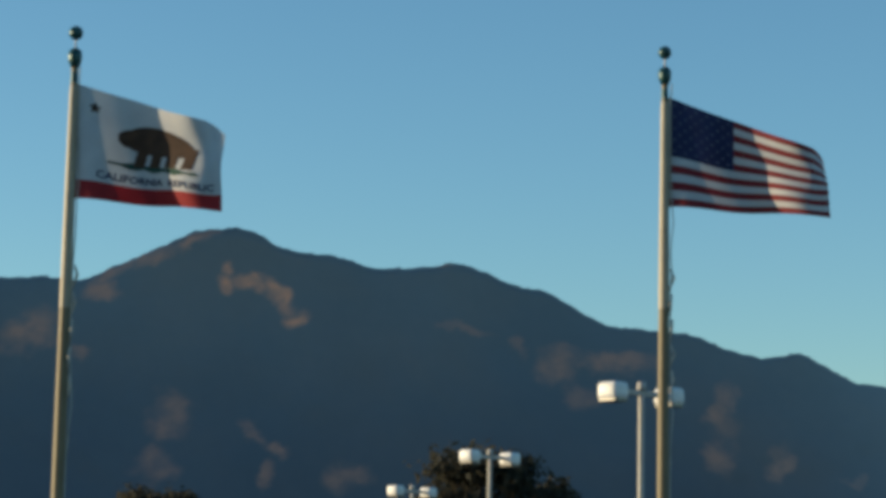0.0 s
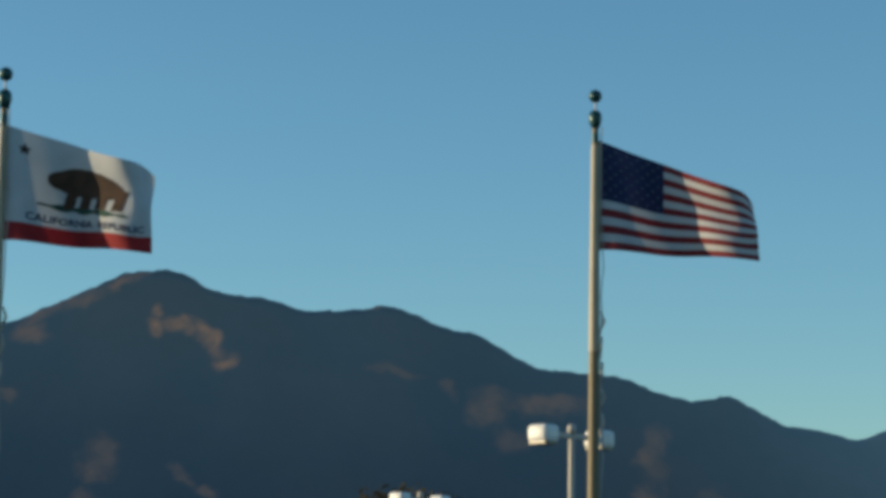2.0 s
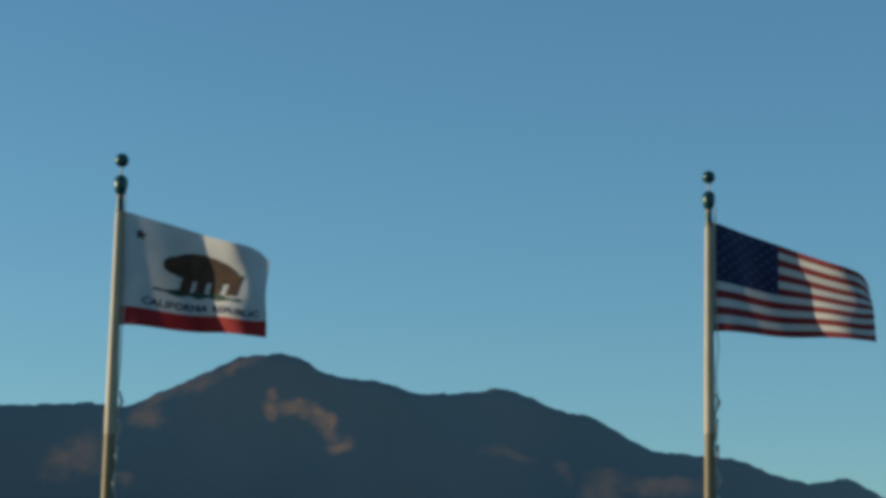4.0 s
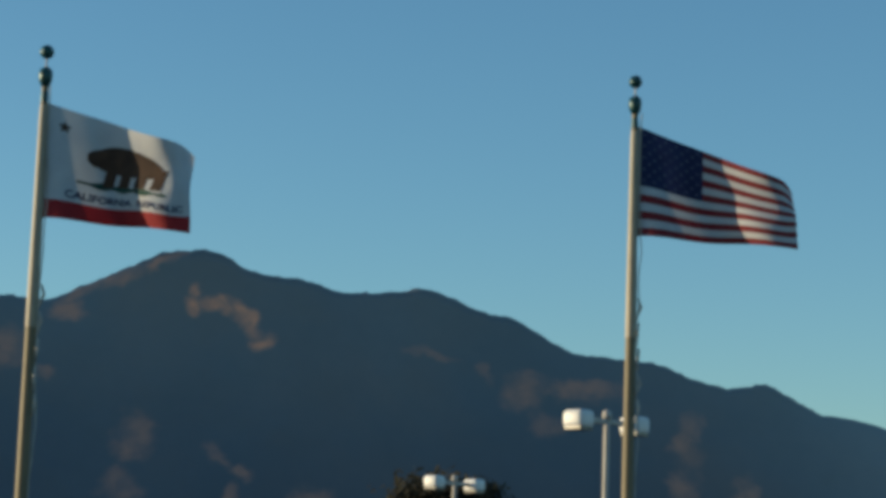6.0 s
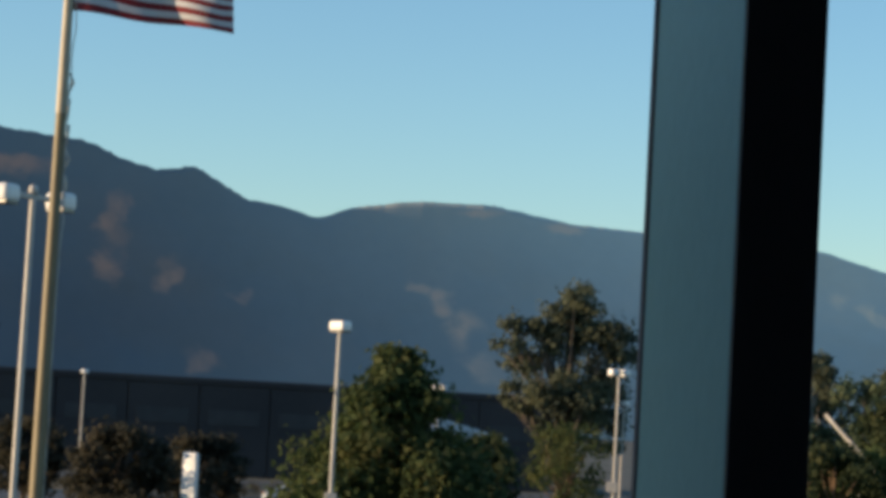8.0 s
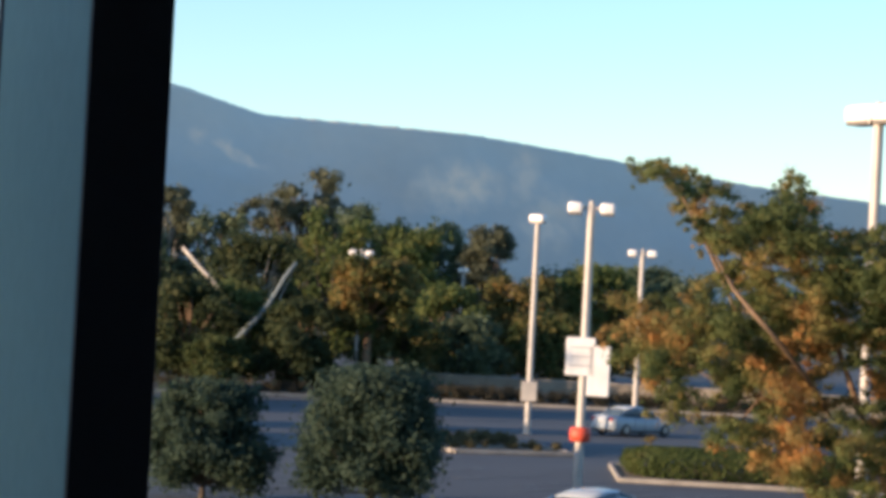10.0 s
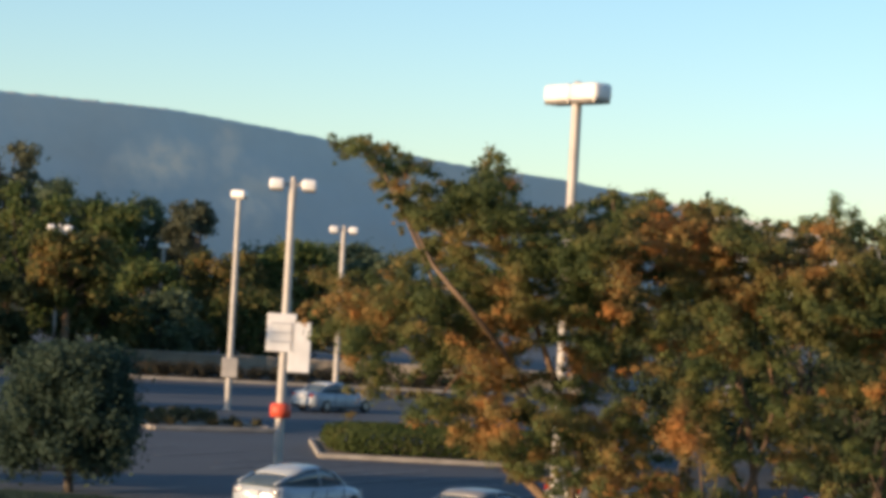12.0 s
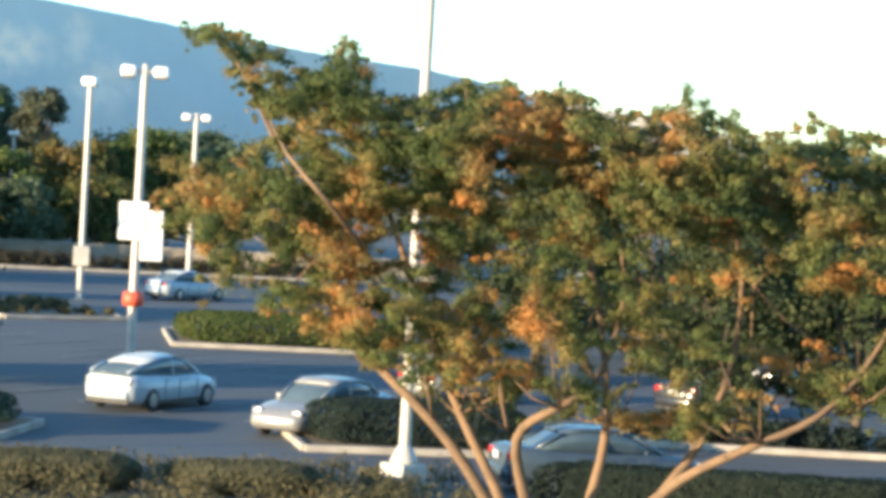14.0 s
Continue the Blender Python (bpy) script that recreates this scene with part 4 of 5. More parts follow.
TREES = (  # heading, distance, top angle, width, leaf, bark, low, leaves, leaf size, clumps, narrow, label
    (1.0, 122, 3.45, 9.5, "leaf_brown", "bark_dark", 0.12, 9000, 0.3, 60, 1.0, "tall dense dark green tree behind lamps"),
    (2.85, 125, 2.8, 6.2, "leaf_brown", "bark_dark", 0.12, 5000, 0.3, 40, 1.0, "dense dark green tree"),
    (3.3, 108, 0.9, 4.5, "leaf_brown", "bark_dark", 0.15, 4000, 0.22, 36, 1.0, "small leafy green tree by the lamps"),
    (-6.6, 130, 2.4, 8.5, "leaf_brown", "bark_dark", 0.12, 6000, 0.3, 44, 1.0, "dense dark green tree"),
    (-4.6, 128, 2.0, 7.5, "leaf_brown", "bark_dark", 0.12, 5000, 0.3, 40, 1.0, "dense dark green tree"),
    (-9.5, 128, 1.5, 8.0, "leaf_brown", "bark_dark", 0.12, 5000, 0.3, 40, 1.0, "dense dark green tree"),
    (13.6, 97, 1.85, 9.6, "leaf_mid", "bark", 0.45, 12000, 0.23, 70, 0.75, "broad leafy green tree"),
    (15.5, 108, -0.1, 4.8, "leaf_shade", "bark", 0.35, 4500, 0.22, 40, 1.0, "leafy green tree with tan trunk"),
    (17.6, 165, 3.65, 10.0, "leaf_euc", "bark_dark", 0.3, 9000, 0.26, 60, 0.9, "tall open grey-green gum tree"),
    (17.8, 150, 0.25, 7.0, "leaf_mid", "bark", 0.4, 2300, 0.18, 34, 1.0, "thin yellowing tree with pale trunk"),
    (7.2, 160, -0.4, 7.0, "leaf_brown", "bark_dark", 0.1, 4500, 0.3, 36, 1.0, "low dark tree before the warehouse"),
    (9.3, 170, -0.5, 7.0, "leaf_brown", "bark_dark", 0.1, 3500, 0.3, 30, 1.0, "low brownish tree before the warehouse"),
    (5.0, 165, -0.3, 6.0, "leaf_brown", "bark_dark", 0.1, 3500, 0.3, 30, 1.0, "low brownish tree before the warehouse"),
    (26.5, 205, 2.9, 10.5, "leaf_euc", "bark_dark", 0.35, 5000, 0.3, 34, 0.9, "tall grey-green gum tree behind others"),
    (25.5, 160, 1.2, 9.0, "leaf_shade", "bark_pale", 0.2, 8000, 0.26, 50, 1.0, "broad green tree with pale limbs"),
    (23.3, 190, 2.2, 6.5, "leaf_euc", "bark_pale", 0.3, 4000, 0.3, 30, 1.0, "grey-green tree with open crown"),
    (28.2, 195, 2.1, 9.0, "leaf_dark", "bark_dark", 0.15, 6000, 0.3, 44, 1.0, "dense green tree in the far row"),
    (29.8, 200, 1.7, 8.0, "leaf_dark", "bark_dark", 0.15, 5000, 0.3, 40, 1.0, "dense green tree in the far row"),
    (31.0, 195, 1.7, 6.0, "leaf_euc", "bark_dark", 0.15, 4000, 0.3, 34, 1.0, "grey-green tree with open crown"),
    (28.2, 149, 0.78, 6.4, "leaf_turning", "bark", 0.78, 6500, 0.26, 46, 1.0, "round tree turning orange"),
    (31.9, 175, 0.55, 8.0, "leaf_turning", "bark", 0.2, 6500, 0.26, 46, 1.0, "round tree turning orange"),
    (30.2, 172, 0.2, 7.0, "leaf_green", "bark", 0.2, 5500, 0.26, 40, 1.0, "round green tree in the far row"),
    (33.6, 178, 0.9, 8.0, "leaf_green", "bark", 0.2, 5500, 0.26, 40, 1.0, "round green tree in the far row"),
    (35.6, 180, 0.7, 8.0, "leaf_dark", "bark", 0.2, 5500, 0.26, 40, 1.0, "dense green tree in the far row"),
    (38.0, 175, 0.6, 9.0, "leaf_green", "bark", 0.2, 5500, 0.26, 40, 1.0, "round green tree in the far row"),
    (41.0, 170, 0.6, 9.0, "leaf_turning", "bark", 0.2, 5500, 0.26, 40, 1.0, "round tree turning orange"),
    (44.0, 170, 0.5, 9.0, "leaf_dark", "bark", 0.2, 5500, 0.26, 40, 1.0, "dense green tree in the far row"),
    (47.5, 165, 0.5, 9.0, "leaf_green", "bark", 0.2, 5500, 0.26, 40, 1.0, "round green tree in the far row"),
    (51.0, 160, 0.5, 10.0, "leaf_turning", "bark", 0.2, 5500, 0.26, 40, 1.0, "round tree turning orange"),
    (25.1, 152, 0.05, 6.5, "leaf_green", "bark", 0.15, 5000, 0.24, 40, 1.0, "full green tree in the far row"),
    (24.0, 150, 0.1, 7.0, "leaf_shade", "bark", 0.15, 5500, 0.24, 40, 1.0, "full green tree in the far row"),
    (26.6, 148, -0.3, 6.0, "leaf_shade", "bark", 0.15, 5500, 0.24, 40, 1.0, "full green tree in the far row"),
    (22.6, 186, 1.3, 8.0, "leaf_dark", "bark_dark", 0.1, 4500, 0.3, 36, 1.0, "dense green tree in the far row"),
    (24.6, 188, 1.7, 8.0, "leaf_dark", "bark_dark", 0.1, 4500, 0.3, 36, 1.0, "dense green tree in the far row"),
    (27.3, 186, 1.9, 9.0, "leaf_green", "bark_dark", 0.1, 4500, 0.3, 36, 1.0, "dense green tree in the far row"),
    (29.0, 184, 1.6, 8.0, "leaf_green", "bark_dark", 0.1, 4500, 0.3, 36, 1.0, "dense green tree in the far row"),
    (32.8, 190, 0.75, 9.0, "leaf_dark", "bark_dark", 0.1, 4500, 0.3, 36, 1.0, "dense green tree in the far row"),
    (34.8, 190, 0.9, 8.0, "leaf_dark", "bark_dark", 0.1, 4500, 0.3, 36, 1.0, "dense green tree in the far row"),
    (29.1, 156, -0.6, 6.6, "leaf_turning", "bark_dark", 0.1, 4500, 0.25, 36, 1.0, "low tree turning brown in the lot"),
    (30.4, 158, -0.5, 7.0, "leaf_dark", "bark_dark", 0.1, 4500, 0.25, 36, 1.0, "low dark green tree in the lot"),
    (32.6, 162, -0.3, 7.0, "leaf_turning", "bark_dark", 0.1, 4500, 0.25, 36, 1.0, "low tree turning brown in the lot"),
    # added to darken the gaps in the wide tree's crown
    (43.0, 92, 0.3, 7.0, "leaf_shade", "bark_dark", 0.15, 6000, 0.17, 44, 1.0, "tree in shade-dark green added behind the wide tree"),
    (45.8, 104, 0.4, 8.0, "leaf_shade", "bark_dark", 0.15, 6000, 0.18, 44, 1.0, "tree in shade-dark green added behind the wide tree"),
    (48.2, 90, 0.2, 7.0, "leaf_shade", "bark_dark", 0.2, 6000, 0.17, 44, 1.0, "tree in shade-dark green added behind the wide tree"),
    (50.8, 98, 0.4, 8.0, "leaf_shade", "bark_dark", 0.15, 6000, 0.18, 44, 1.0, "tree in shade-dark green added behind the wide tree"),
    (53.5, 94, 0.4, 8.0, "leaf_shade", "bark_dark", 0.15, 6000, 0.18, 44, 1.0, "tree in shade-dark green added behind the wide tree"),
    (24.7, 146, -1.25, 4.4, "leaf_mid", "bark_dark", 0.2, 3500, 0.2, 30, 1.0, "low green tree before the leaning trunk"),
    # two more, nearer, where asphalt showed too light through the leaves
    (47.3, 66, -0.9, 5.2, "leaf_shade", "bark_dark", 0.3, 7000, 0.13, 44, 1.0, "small tree in shade-dark green added behind the wide tree"),
    (50.6, 66.5, -0.8, 5.6, "leaf_shade", "bark_dark", 0.3, 7000, 0.13, 44, 1.0, "small tree in shade-dark green added behind the wide tree"),
    (28.5, 71, -1.75, 5.0, "leaf_bush", "bark_dark", 0.24, 18000, 0.12, 110, 0.85, "small rounded dark green tree"),
    (24.5, 73, -2.3, 4.4, "leaf_bush", "bark_dark", 0.2, 14000, 0.12, 90, 0.85, "small rounded dark green tree"),
)
GUM = ((0.04, 0.88, 0.2), (-0.02, 0.78, 0.24), (-0.34, 0.74, 0.17), (0.38, 0.76, 0.13), (0.12, 0.68, 0.27), (-0.16, 0.62, 0.24), (-0.34, 0.52, 0.13), (0.24, 0.54, 0.22), (0.0, 0.44, 0.26), (0.3, 0.4, 0.14))
for k, (az, d, el, wd, lf, bk, low, n, sz, cl, nar, lab) in enumerate(TREES):
    tree(az, d, angle_height(el, d), wd, M[lf], M[bk], 100 + k, lab, low * 0.6, int(n * 1.6), sz * 0.78, int(cl * 1.7), narrow=nar, lobes=GUM if lf == "leaf_euc" and d > 160 and el > 2.5 else ())
big_tree()


# ---------- planted islands and hedges ----------
def clipped_hedge(name, sx, sy, sz, at, mat, parent, count, seed, label="", power=5.0, leaf=0.05):
    """A sheared hedge: small leaves packed over a rounded box."""
    rs = np.random.RandomState(seed)
    d = rs.uniform(-1, 1, size=(count, 3))
    face = rs.randint(0, 5, count)
    axis = np.array((0, 0, 1, 1, 2))[face]
    d[np.arange(count), axis] = np.array((-1, 1, -1, 1, 1))[face]
    # shares of the faces by their size
    keep = rs.rand(count) < np.array((sy * sz, sy * sz, sx * sz, sx * sz, sx * sy))[face] / max(sy * sz, sx * sz, sx * sy)
    d, count = d[keep], int(keep.sum())
    norm = (np.abs(d) ** power).sum(axis=1) ** (1 / power)
    lump = np.array([noise.noise(Vector((p[0] * sx * 0.9, p[1] * sy * 0.9, p[2] * sz * 1.4 + seed))) for p in d])
    p = d / norm[:, None] * (1 + 0.05 * lump - 0.08 * rs.rand(count) ** 2)[:, None] * np.array((sx / 2, sy / 2, sz / 2)) + np.array((0, 0, sz / 2)) + np.array(tuple(at))
    n = np.sign(d) * np.abs(d) ** (power - 1) + rs.normal(size=(count, 3)) * 0.45
    n /= np.linalg.norm(n, axis=1)[:, None]
    a = np.cross(n, rs.normal(size=(count, 3)))
    a /= np.linalg.norm(a, axis=1)[:, None]
    b = np.cross(n, a)
    s = (leaf * (0.6 + 0.8 * rs.rand(count)))[:, None]
    v = np.stack((p - a * s, p - b * s * 0.6, p + a * s, p + b * s * 0.6), axis=1).reshape(-1, 3)
    return mesh_object(name, v.tolist(), np.arange(count * 4).reshape(-1, 4).tolist(), mat, parent, label, False)


def clipped_shrub(az, dist, sx, sy, sz, turn, seed, label):
    ob = thing("shrub", ground_at(az, dist, 0.22), label, "shrub", "clipped shrubs", turn)
    bm = bmesh.new()
    for k in range(5):
        tube(bm, [Vector((sx * 0.12 * (k - 2), 0, -0.1)), Vector((sx * 0.15 * (k - 2), 0.05, sz * 0.5))], [0.03, 0.015], 5)
    part("stems", bm, M["bark_dark"], ob, "", True)
    clipped_hedge("foliage", sx, sy, sz, Vector((0, 0, 0)), M["leaf_olive"], ob, 26000, seed, "", 3.0)


def island(name, az0, d0, az1, d1, depth, plant, height, label, leaves, fill=0.8, kerb_w=0.16, clipped=False):
    """A kerbed bed along the line between two places, reaching back by depth, with planting on it."""
    rnd = random.Random(int(az0 * 100 + d0))
    a, b = ground_at(az0, d0), ground_at(az1, d1)
    along = (b - a).normalized()
    back = Vector((-along.y, along.x, 0))
    if back.dot(a) < 0:
        back = -back
    length = (b - a).length
    ob = thing("planting_island", a, label, "planting bed", "planting islands", math.degrees(math.atan2(along.y, along.x)))
    sgn = 1 if Vector((-along.y, along.x, 0)).dot(back) > 0 else -1
    part("soil", block(length - 0.3, depth - 0.3, 0.14, (length / 2, sgn * depth / 2, 0.0), 0.03), M["soil"], ob)
    for nm, sx, sy, px, py in (("kerb", length, kerb_w, length / 2, 0), ("kerb", length, kerb_w, length / 2, sgn * depth), ("kerb", kerb_w, depth - kerb_w, 0, sgn * depth / 2), ("kerb", kerb_w, depth - kerb_w, length, sgn * depth / 2)):
        part(nm, block(sx, sy, 0.18, (px, py, 0), 0.025), M["kerb"], ob, "pale concrete kerb")
    cs, sp = [], []
    for k in range(int(length * depth * 1.6 * fill) + 6):
        x, y = rnd.uniform(0.5, length - 0.5), rnd.uniform(0.4, depth - 0.4)
        cs.append(Vector((x, sgn * y, 0.14 + height * rnd.uniform(0.25, 0.6))))
        sp.append(height * rnd.uniform(0.45, 0.65))
    if clipped:
        clipped_hedge("hedge", length - 0.7, depth - 0.7, height, Vector((length / 2, sgn * depth / 2, 0.12)), plant, ob, leaves * 4, rnd.randint(0, 999), leaf=0.05 if d0 < 80 else 0.09)
    else:
        leaves_mesh("shrubs", cs, sp, leaves * 2, 0.075, plant, ob, rnd, 0.8)
    return ob


island("island", 30.4, 100, 33.3, 102, 11, M["dry"], 0.45, "kerbed bed with low brown shrubs", 4000, 0.7)
island("island", 34.35, 89, 40.5, 90, 8, M["hedge"], 0.9, "kerbed bed with a clipped green hedge", 14000, clipped=True)
island("island", 37.6, 57.3, 43.5, 58.5, 3.6, M["leaf_hedge_in_shade"], 1.0, "kerbed bed with a dark clipped hedge", 9000, clipped=True)
island("island", 25.0, 58.5, 30.3, 56.6, 4.0, M["leaf_bush"], 0.8, "kerbed bed with a dark clipped low hedge", 8000, clipped=True)
island("island", 42.6, 46.8, 54.0, 47.4, 1.7, M["leaf_hedge_in_shade"], 1.12, "kerbed bed with a clipped waist-high dark hedge", 14000, 1.5, clipped=True)
island("island", 44.6, 63, 52.0, 64, 3.6, M["leaf_hedge_in_shade"], 0.7, "kerbed bed with a dark low hedge", 6000)
island("island", 5.4, 186, 13.2, 192, 16.0, M["leaf_brown"], 1.2, "broad kerbed bed of dark shrubs before the warehouse", 6000, 0.6)
island("island", 11.5, 105, 19.5, 118, 5.0, M["leaf_dark"], 0.6, "kerbed bed with dark low shrubs", 5000)
island("island", 10.0, 128, 20.0, 140, 6.0, M["leaf_brown"], 0.8, "kerbed bed with brown low shrubs", 7000)
island("island", 6.5, 152, 14.2, 158, 9.0, M["leaf_brown"], 1.2, "broad kerbed bed of dark red-brown shrubs", 9000)
island("island", 21.5, 140, 29.5, 146, 3.0, M["leaf_brown"], 0.9, "long kerbed bed with dark shrubs", 6000)
island("island", 29.8, 146, 39.0, 150, 4.0, M["leaf_brown"], 1.05, "long kerbed bed with dark brown shrubs", 14000)


def low_wall(az0, az1, dist, height):
    a, b = ground_at(az0, dist), ground_at(az1, dist)
    along = b - a
    ob = thing("low_wall", a, "long low tan block wall before the trees", "wall", "", math.degrees(math.atan2(along.y, along.x)))
    n = 12
    for k in range(n):
        part("panel", block(along.length / n - 0.04, 0.25, height, (along.length * (k + 0.5) / n, 0, 0), 0.02), M["tan_wall"], ob)
    part("coping", block(along.length, 0.34, 0.08, (along.length / 2, 0, height), 0.02), M["kerb"], ob)


low_wall(26.4, 40.5, 156, 1.35)
low_wall(14.0, 20.2, 146, 0.6)


def make_bank():
    """The planted bank between the building and the car park."""
    rnd = random.Random(5)
    na, nr = 70, 14
    verts, faces = [], []
    for i in range(na + 1):
        az = 18 + 46 * i / na
        far = 52.5 + 0.3 * max(0, az - 38) * (az < 41) - 7.5 * max(0.0, min(1.0, (az - 41) / 2))
        for j in range(nr + 1):
            d = 26 + (far - 26) * j / nr
            edge = 1 - (j / nr) ** 6
            verts.append(ground_at(az, d, 0.25 * edge + 0.12 * noise.noise(Vector((az * 0.8, d * 0.4, 0))) * edge - 0.01 + 0.05))
    for i in range(na):
        for j in range(nr):
            a = i * (nr + 1) + j
            faces.append((a, a + 1, a + nr + 2, a + nr + 1))
    tagged(mesh_object("bank", verts, [f[::-1] for f in faces], M["soil"]), "low brown planted bank beside the car park", "bank", kind="structure")
    cs, sp = [], []
    for k in range(700):
        az = rnd.uniform(19, 62)
        far = 51.5 - 7.5 * max(0.0, min(1.0, (az - 41) / 2))
        cs.append(ground_at(az, rnd.uniform(40, far), 0.42))
        sp.append(rnd.uniform(0.35, 0.7))
    tagged(leaves_mesh("groundcover", cs, sp, 60000, 0.058, M["dry"], None, rnd, 0.5), "dry brown-green groundcover on the bank", "groundcover", kind="stuff")


make_bank()
for k, (az, d, sx, turn) in enumerate(((31.6, 47.6, 3.6, -30), (36.25, 47.8, 3.0, -34), (28.0, 47.6, 2.6, -28))):
    clipped_shrub(az, d, sx, 1.8, 0.62 if k else 0.7, turn, 40 + k, "broad clipped olive-green shrub on the bank")


# ---------- bay lines ----------
def bay_lines(az, dist, count, face, length=5.0, gap=2.75):
    """A row of painted bay lines on the asphalt."""
    ob = thing("parking_lines", ground_at(az, dist, 0.034), "worn white painted parking bay lines", "parking lines", "", 90 - face)
    ob["kind"] = "structure"
    for k in range(count):
        part("line", block(length, 0.1, 0.006, (0, gap * (k - count / 2), 0), 0.0), M["line"], ob)


bay_lines(33.5, 68.5, 12, 70)
bay_lines(38.5, 78, 9, 70)
bay_lines(31.5, 88, 8, 70)
bay_lines(16, 97, 10, 5)


# ---------- cars ----------
def loft(stations, sides_fn):
    bm = bmesh.new()
    rings = [[bm.verts.new(p) for p in sides_fn(*s)] for s in stations]
    n = len(rings[0])
    for a, b in zip(rings, rings[1:]):
        for i in range(n):
            j = (i + 1) % n
            bm.faces.new((a[i], a[j], b[j], b[i]))
    bm.faces.new(rings[0][::-1])
    bm.faces.new(rings[-1])
    bmesh.ops.recalc_face_normals(bm, faces=bm.faces)
    return bm


def ring(x, w, z0, z1, soft=0.3):
    """A rounded upright section at x, half-width w, from z0 to z1."""
    h = z1 - z0
    half = [(w * 0.86, z0), (w * 0.98, z0 + 0.18 * h), (w, z0 + 0.55 * h), (w * 0.97, z0 + 0.8 * h), (w * (1 - soft * 0.5), z1 - 0.04 * h), (w * 0.5, z1)]
    return [(x, -a, z) for a, z in half] + [(x, a, z) for a, z in half[::-1]]


def car(az, dist, face, paint, label, hatch=False, length=4.5):
    """A parked car whose nose points to the compass heading face."""
    ob = thing("car", ground_at(az, dist), label, "car", "parked cars", 90 - face)
    L = length
    body_st = [(-0.5, 0.62, 0.42, 0.78), (-0.485, 0.76, 0.3, 0.98), (-0.43, 0.85, 0.22, 1.03), (-0.3, 0.88, 0.2, 0.98), (0.0, 0.885, 0.2, 0.93), (0.2, 0.88, 0.2, 0.92), (0.34, 0.86, 0.2, 0.86), (0.44, 0.8, 0.22, 0.74), (0.485, 0.7, 0.28, 0.62), (0.5, 0.58, 0.36, 0.54)]
    body = part("body", loft([(x * L, w, a, b) for x, w, a, b in body_st], ring), paint, ob, "", True)
    if hatch:
        cab = [(-0.49, 0.6, 0.98, 1.05), (-0.33, 0.65, 0.94, 1.25), (-0.15, 0.67, 0.9, 1.4), (0.0, 0.67, 0.88, 1.43), (0.13, 0.65, 0.88, 1.3), (0.3, 0.6, 0.86, 0.9)]
    else:
        cab = [(-0.36, 0.6, 0.94, 1.0), (-0.24, 0.66, 0.92, 1.32), (-0.14, 0.67, 0.9, 1.4), (0.02, 0.67, 0.88, 1.41), (0.12, 0.65, 0.88, 1.3), (0.27, 0.6, 0.84, 0.9)]
    cabin = part("cabin", loft([(x * L, w, a, b) for x, w, a, b in cab], ring), M["glass"], ob, "dark glasshouse with blue sky reflection painted in", True)
    tops = [(x * L, w * 0.93, b) for x, w, a, b in cab[1:-1]]
    bm = bmesh.new()
    rows = []
    for x, w, z in tops:
        rows.append([bm.verts.new((x, y * w, z + 0.02 - 0.05 * abs(y) ** 3)) for y in (-1, -0.7, -0.3, 0.3, 0.7, 1)])
    for a, b in zip(rows, rows[1:]):
        for i in range(5):
            bm.faces.new((a[i], a[i + 1], b[i + 1], b[i]))
    r = bmesh.ops.extrude_face_region(bm, geom=bm.faces[:])
    for v in [g for g in r["geom"] if isinstance(g, bmesh.types.BMVert)]:
        v.co.z += 0.035
    bmesh.ops.recalc_face_normals(bm, faces=bm.faces)
    part("roof", bm, paint, ob, "", True)
    for s in (-1, 1):
        for (xa, za), (xb, zb), wa, wb in (((cab[0][0], cab[0][3]), (cab[1][0], cab[1][3]), cab[0][1], cab[1][1]), ((cab[-1][0], cab[-1][3]), (cab[-2][0], cab[-2][3]), cab[-1][1], cab[-2][1]), ((-0.03, 0.95), (-0.04, 1.42), 0.74, 0.64)):
            bm = bmesh.new()
            tube(bm, [Vector((xa * L, s * wa * 0.96, za)), Vector((xb * L, s * wb * 0.95, zb))], [0.05, 0.04], 6)
            part("pillar", bm, paint, ob, "", True)
        for x, nm, mt in ((-0.485, "tail_lamp", "tail"), (0.455, "headlamp", "lamp_clear")):
            part(nm, block(0.12, 0.3, 0.2, (x * L, s * 0.58, 0.72 if x < 0 else 0.56), 0.04), M["lamp_clear" if hatch else mt], ob, "", True)
        for x in (-0.3, 0.31):
            prof = [(0.0, -0.1), (0.2, -0.1), (0.3, -0.09), (0.32, -0.04), (0.32, 0.04), (0.3, 0.09), (0.2, 0.1), (0.0, 0.1)]
            bm = lathe(prof, 20)
            bmesh.ops.transform(bm, matrix=pose(x * L, s * 0.8, 0.32, 90), verts=bm.verts)
            wheel = part("wheel", bm, M["tyre"], ob, "", True)
            bm = lathe([(0.0, -0.112), (0.06, -0.115), (0.19, -0.106), (0.2, 0.0), (0.19, 0.106), (0.06, 0.115), (0.0, 0.112)], 16)
            bmesh.ops.transform(bm, matrix=pose(x * L, s * 0.8, 0.32, 90), verts=bm.verts)
            part("rim", bm, M["rim"], wheel)
        for x in (-0.14, 0.06):
            part("door_handle", block(0.2, 0.03, 0.035, (x * L, s * 0.885, 0.8), 0.008), paint, body)
        for x in (-0.17, -0.01, 0.19):
            part("door_seam", block(0.014, 0.012, 0.56, (x * L, s * 0.885, 0.3), 0.0), M["trim"], body, "dark door seam")
        part("sill", block(0.5 * L, 0.05, 0.1, (0, s * 0.85, 0.19), 0.02), M["trim"], ob, "black plastic sill")
        part("wing_mirror", block(0.07, 0.13, 0.08, (0.16 * L, s * 0.9, 0.93), 0.02), paint, ob)
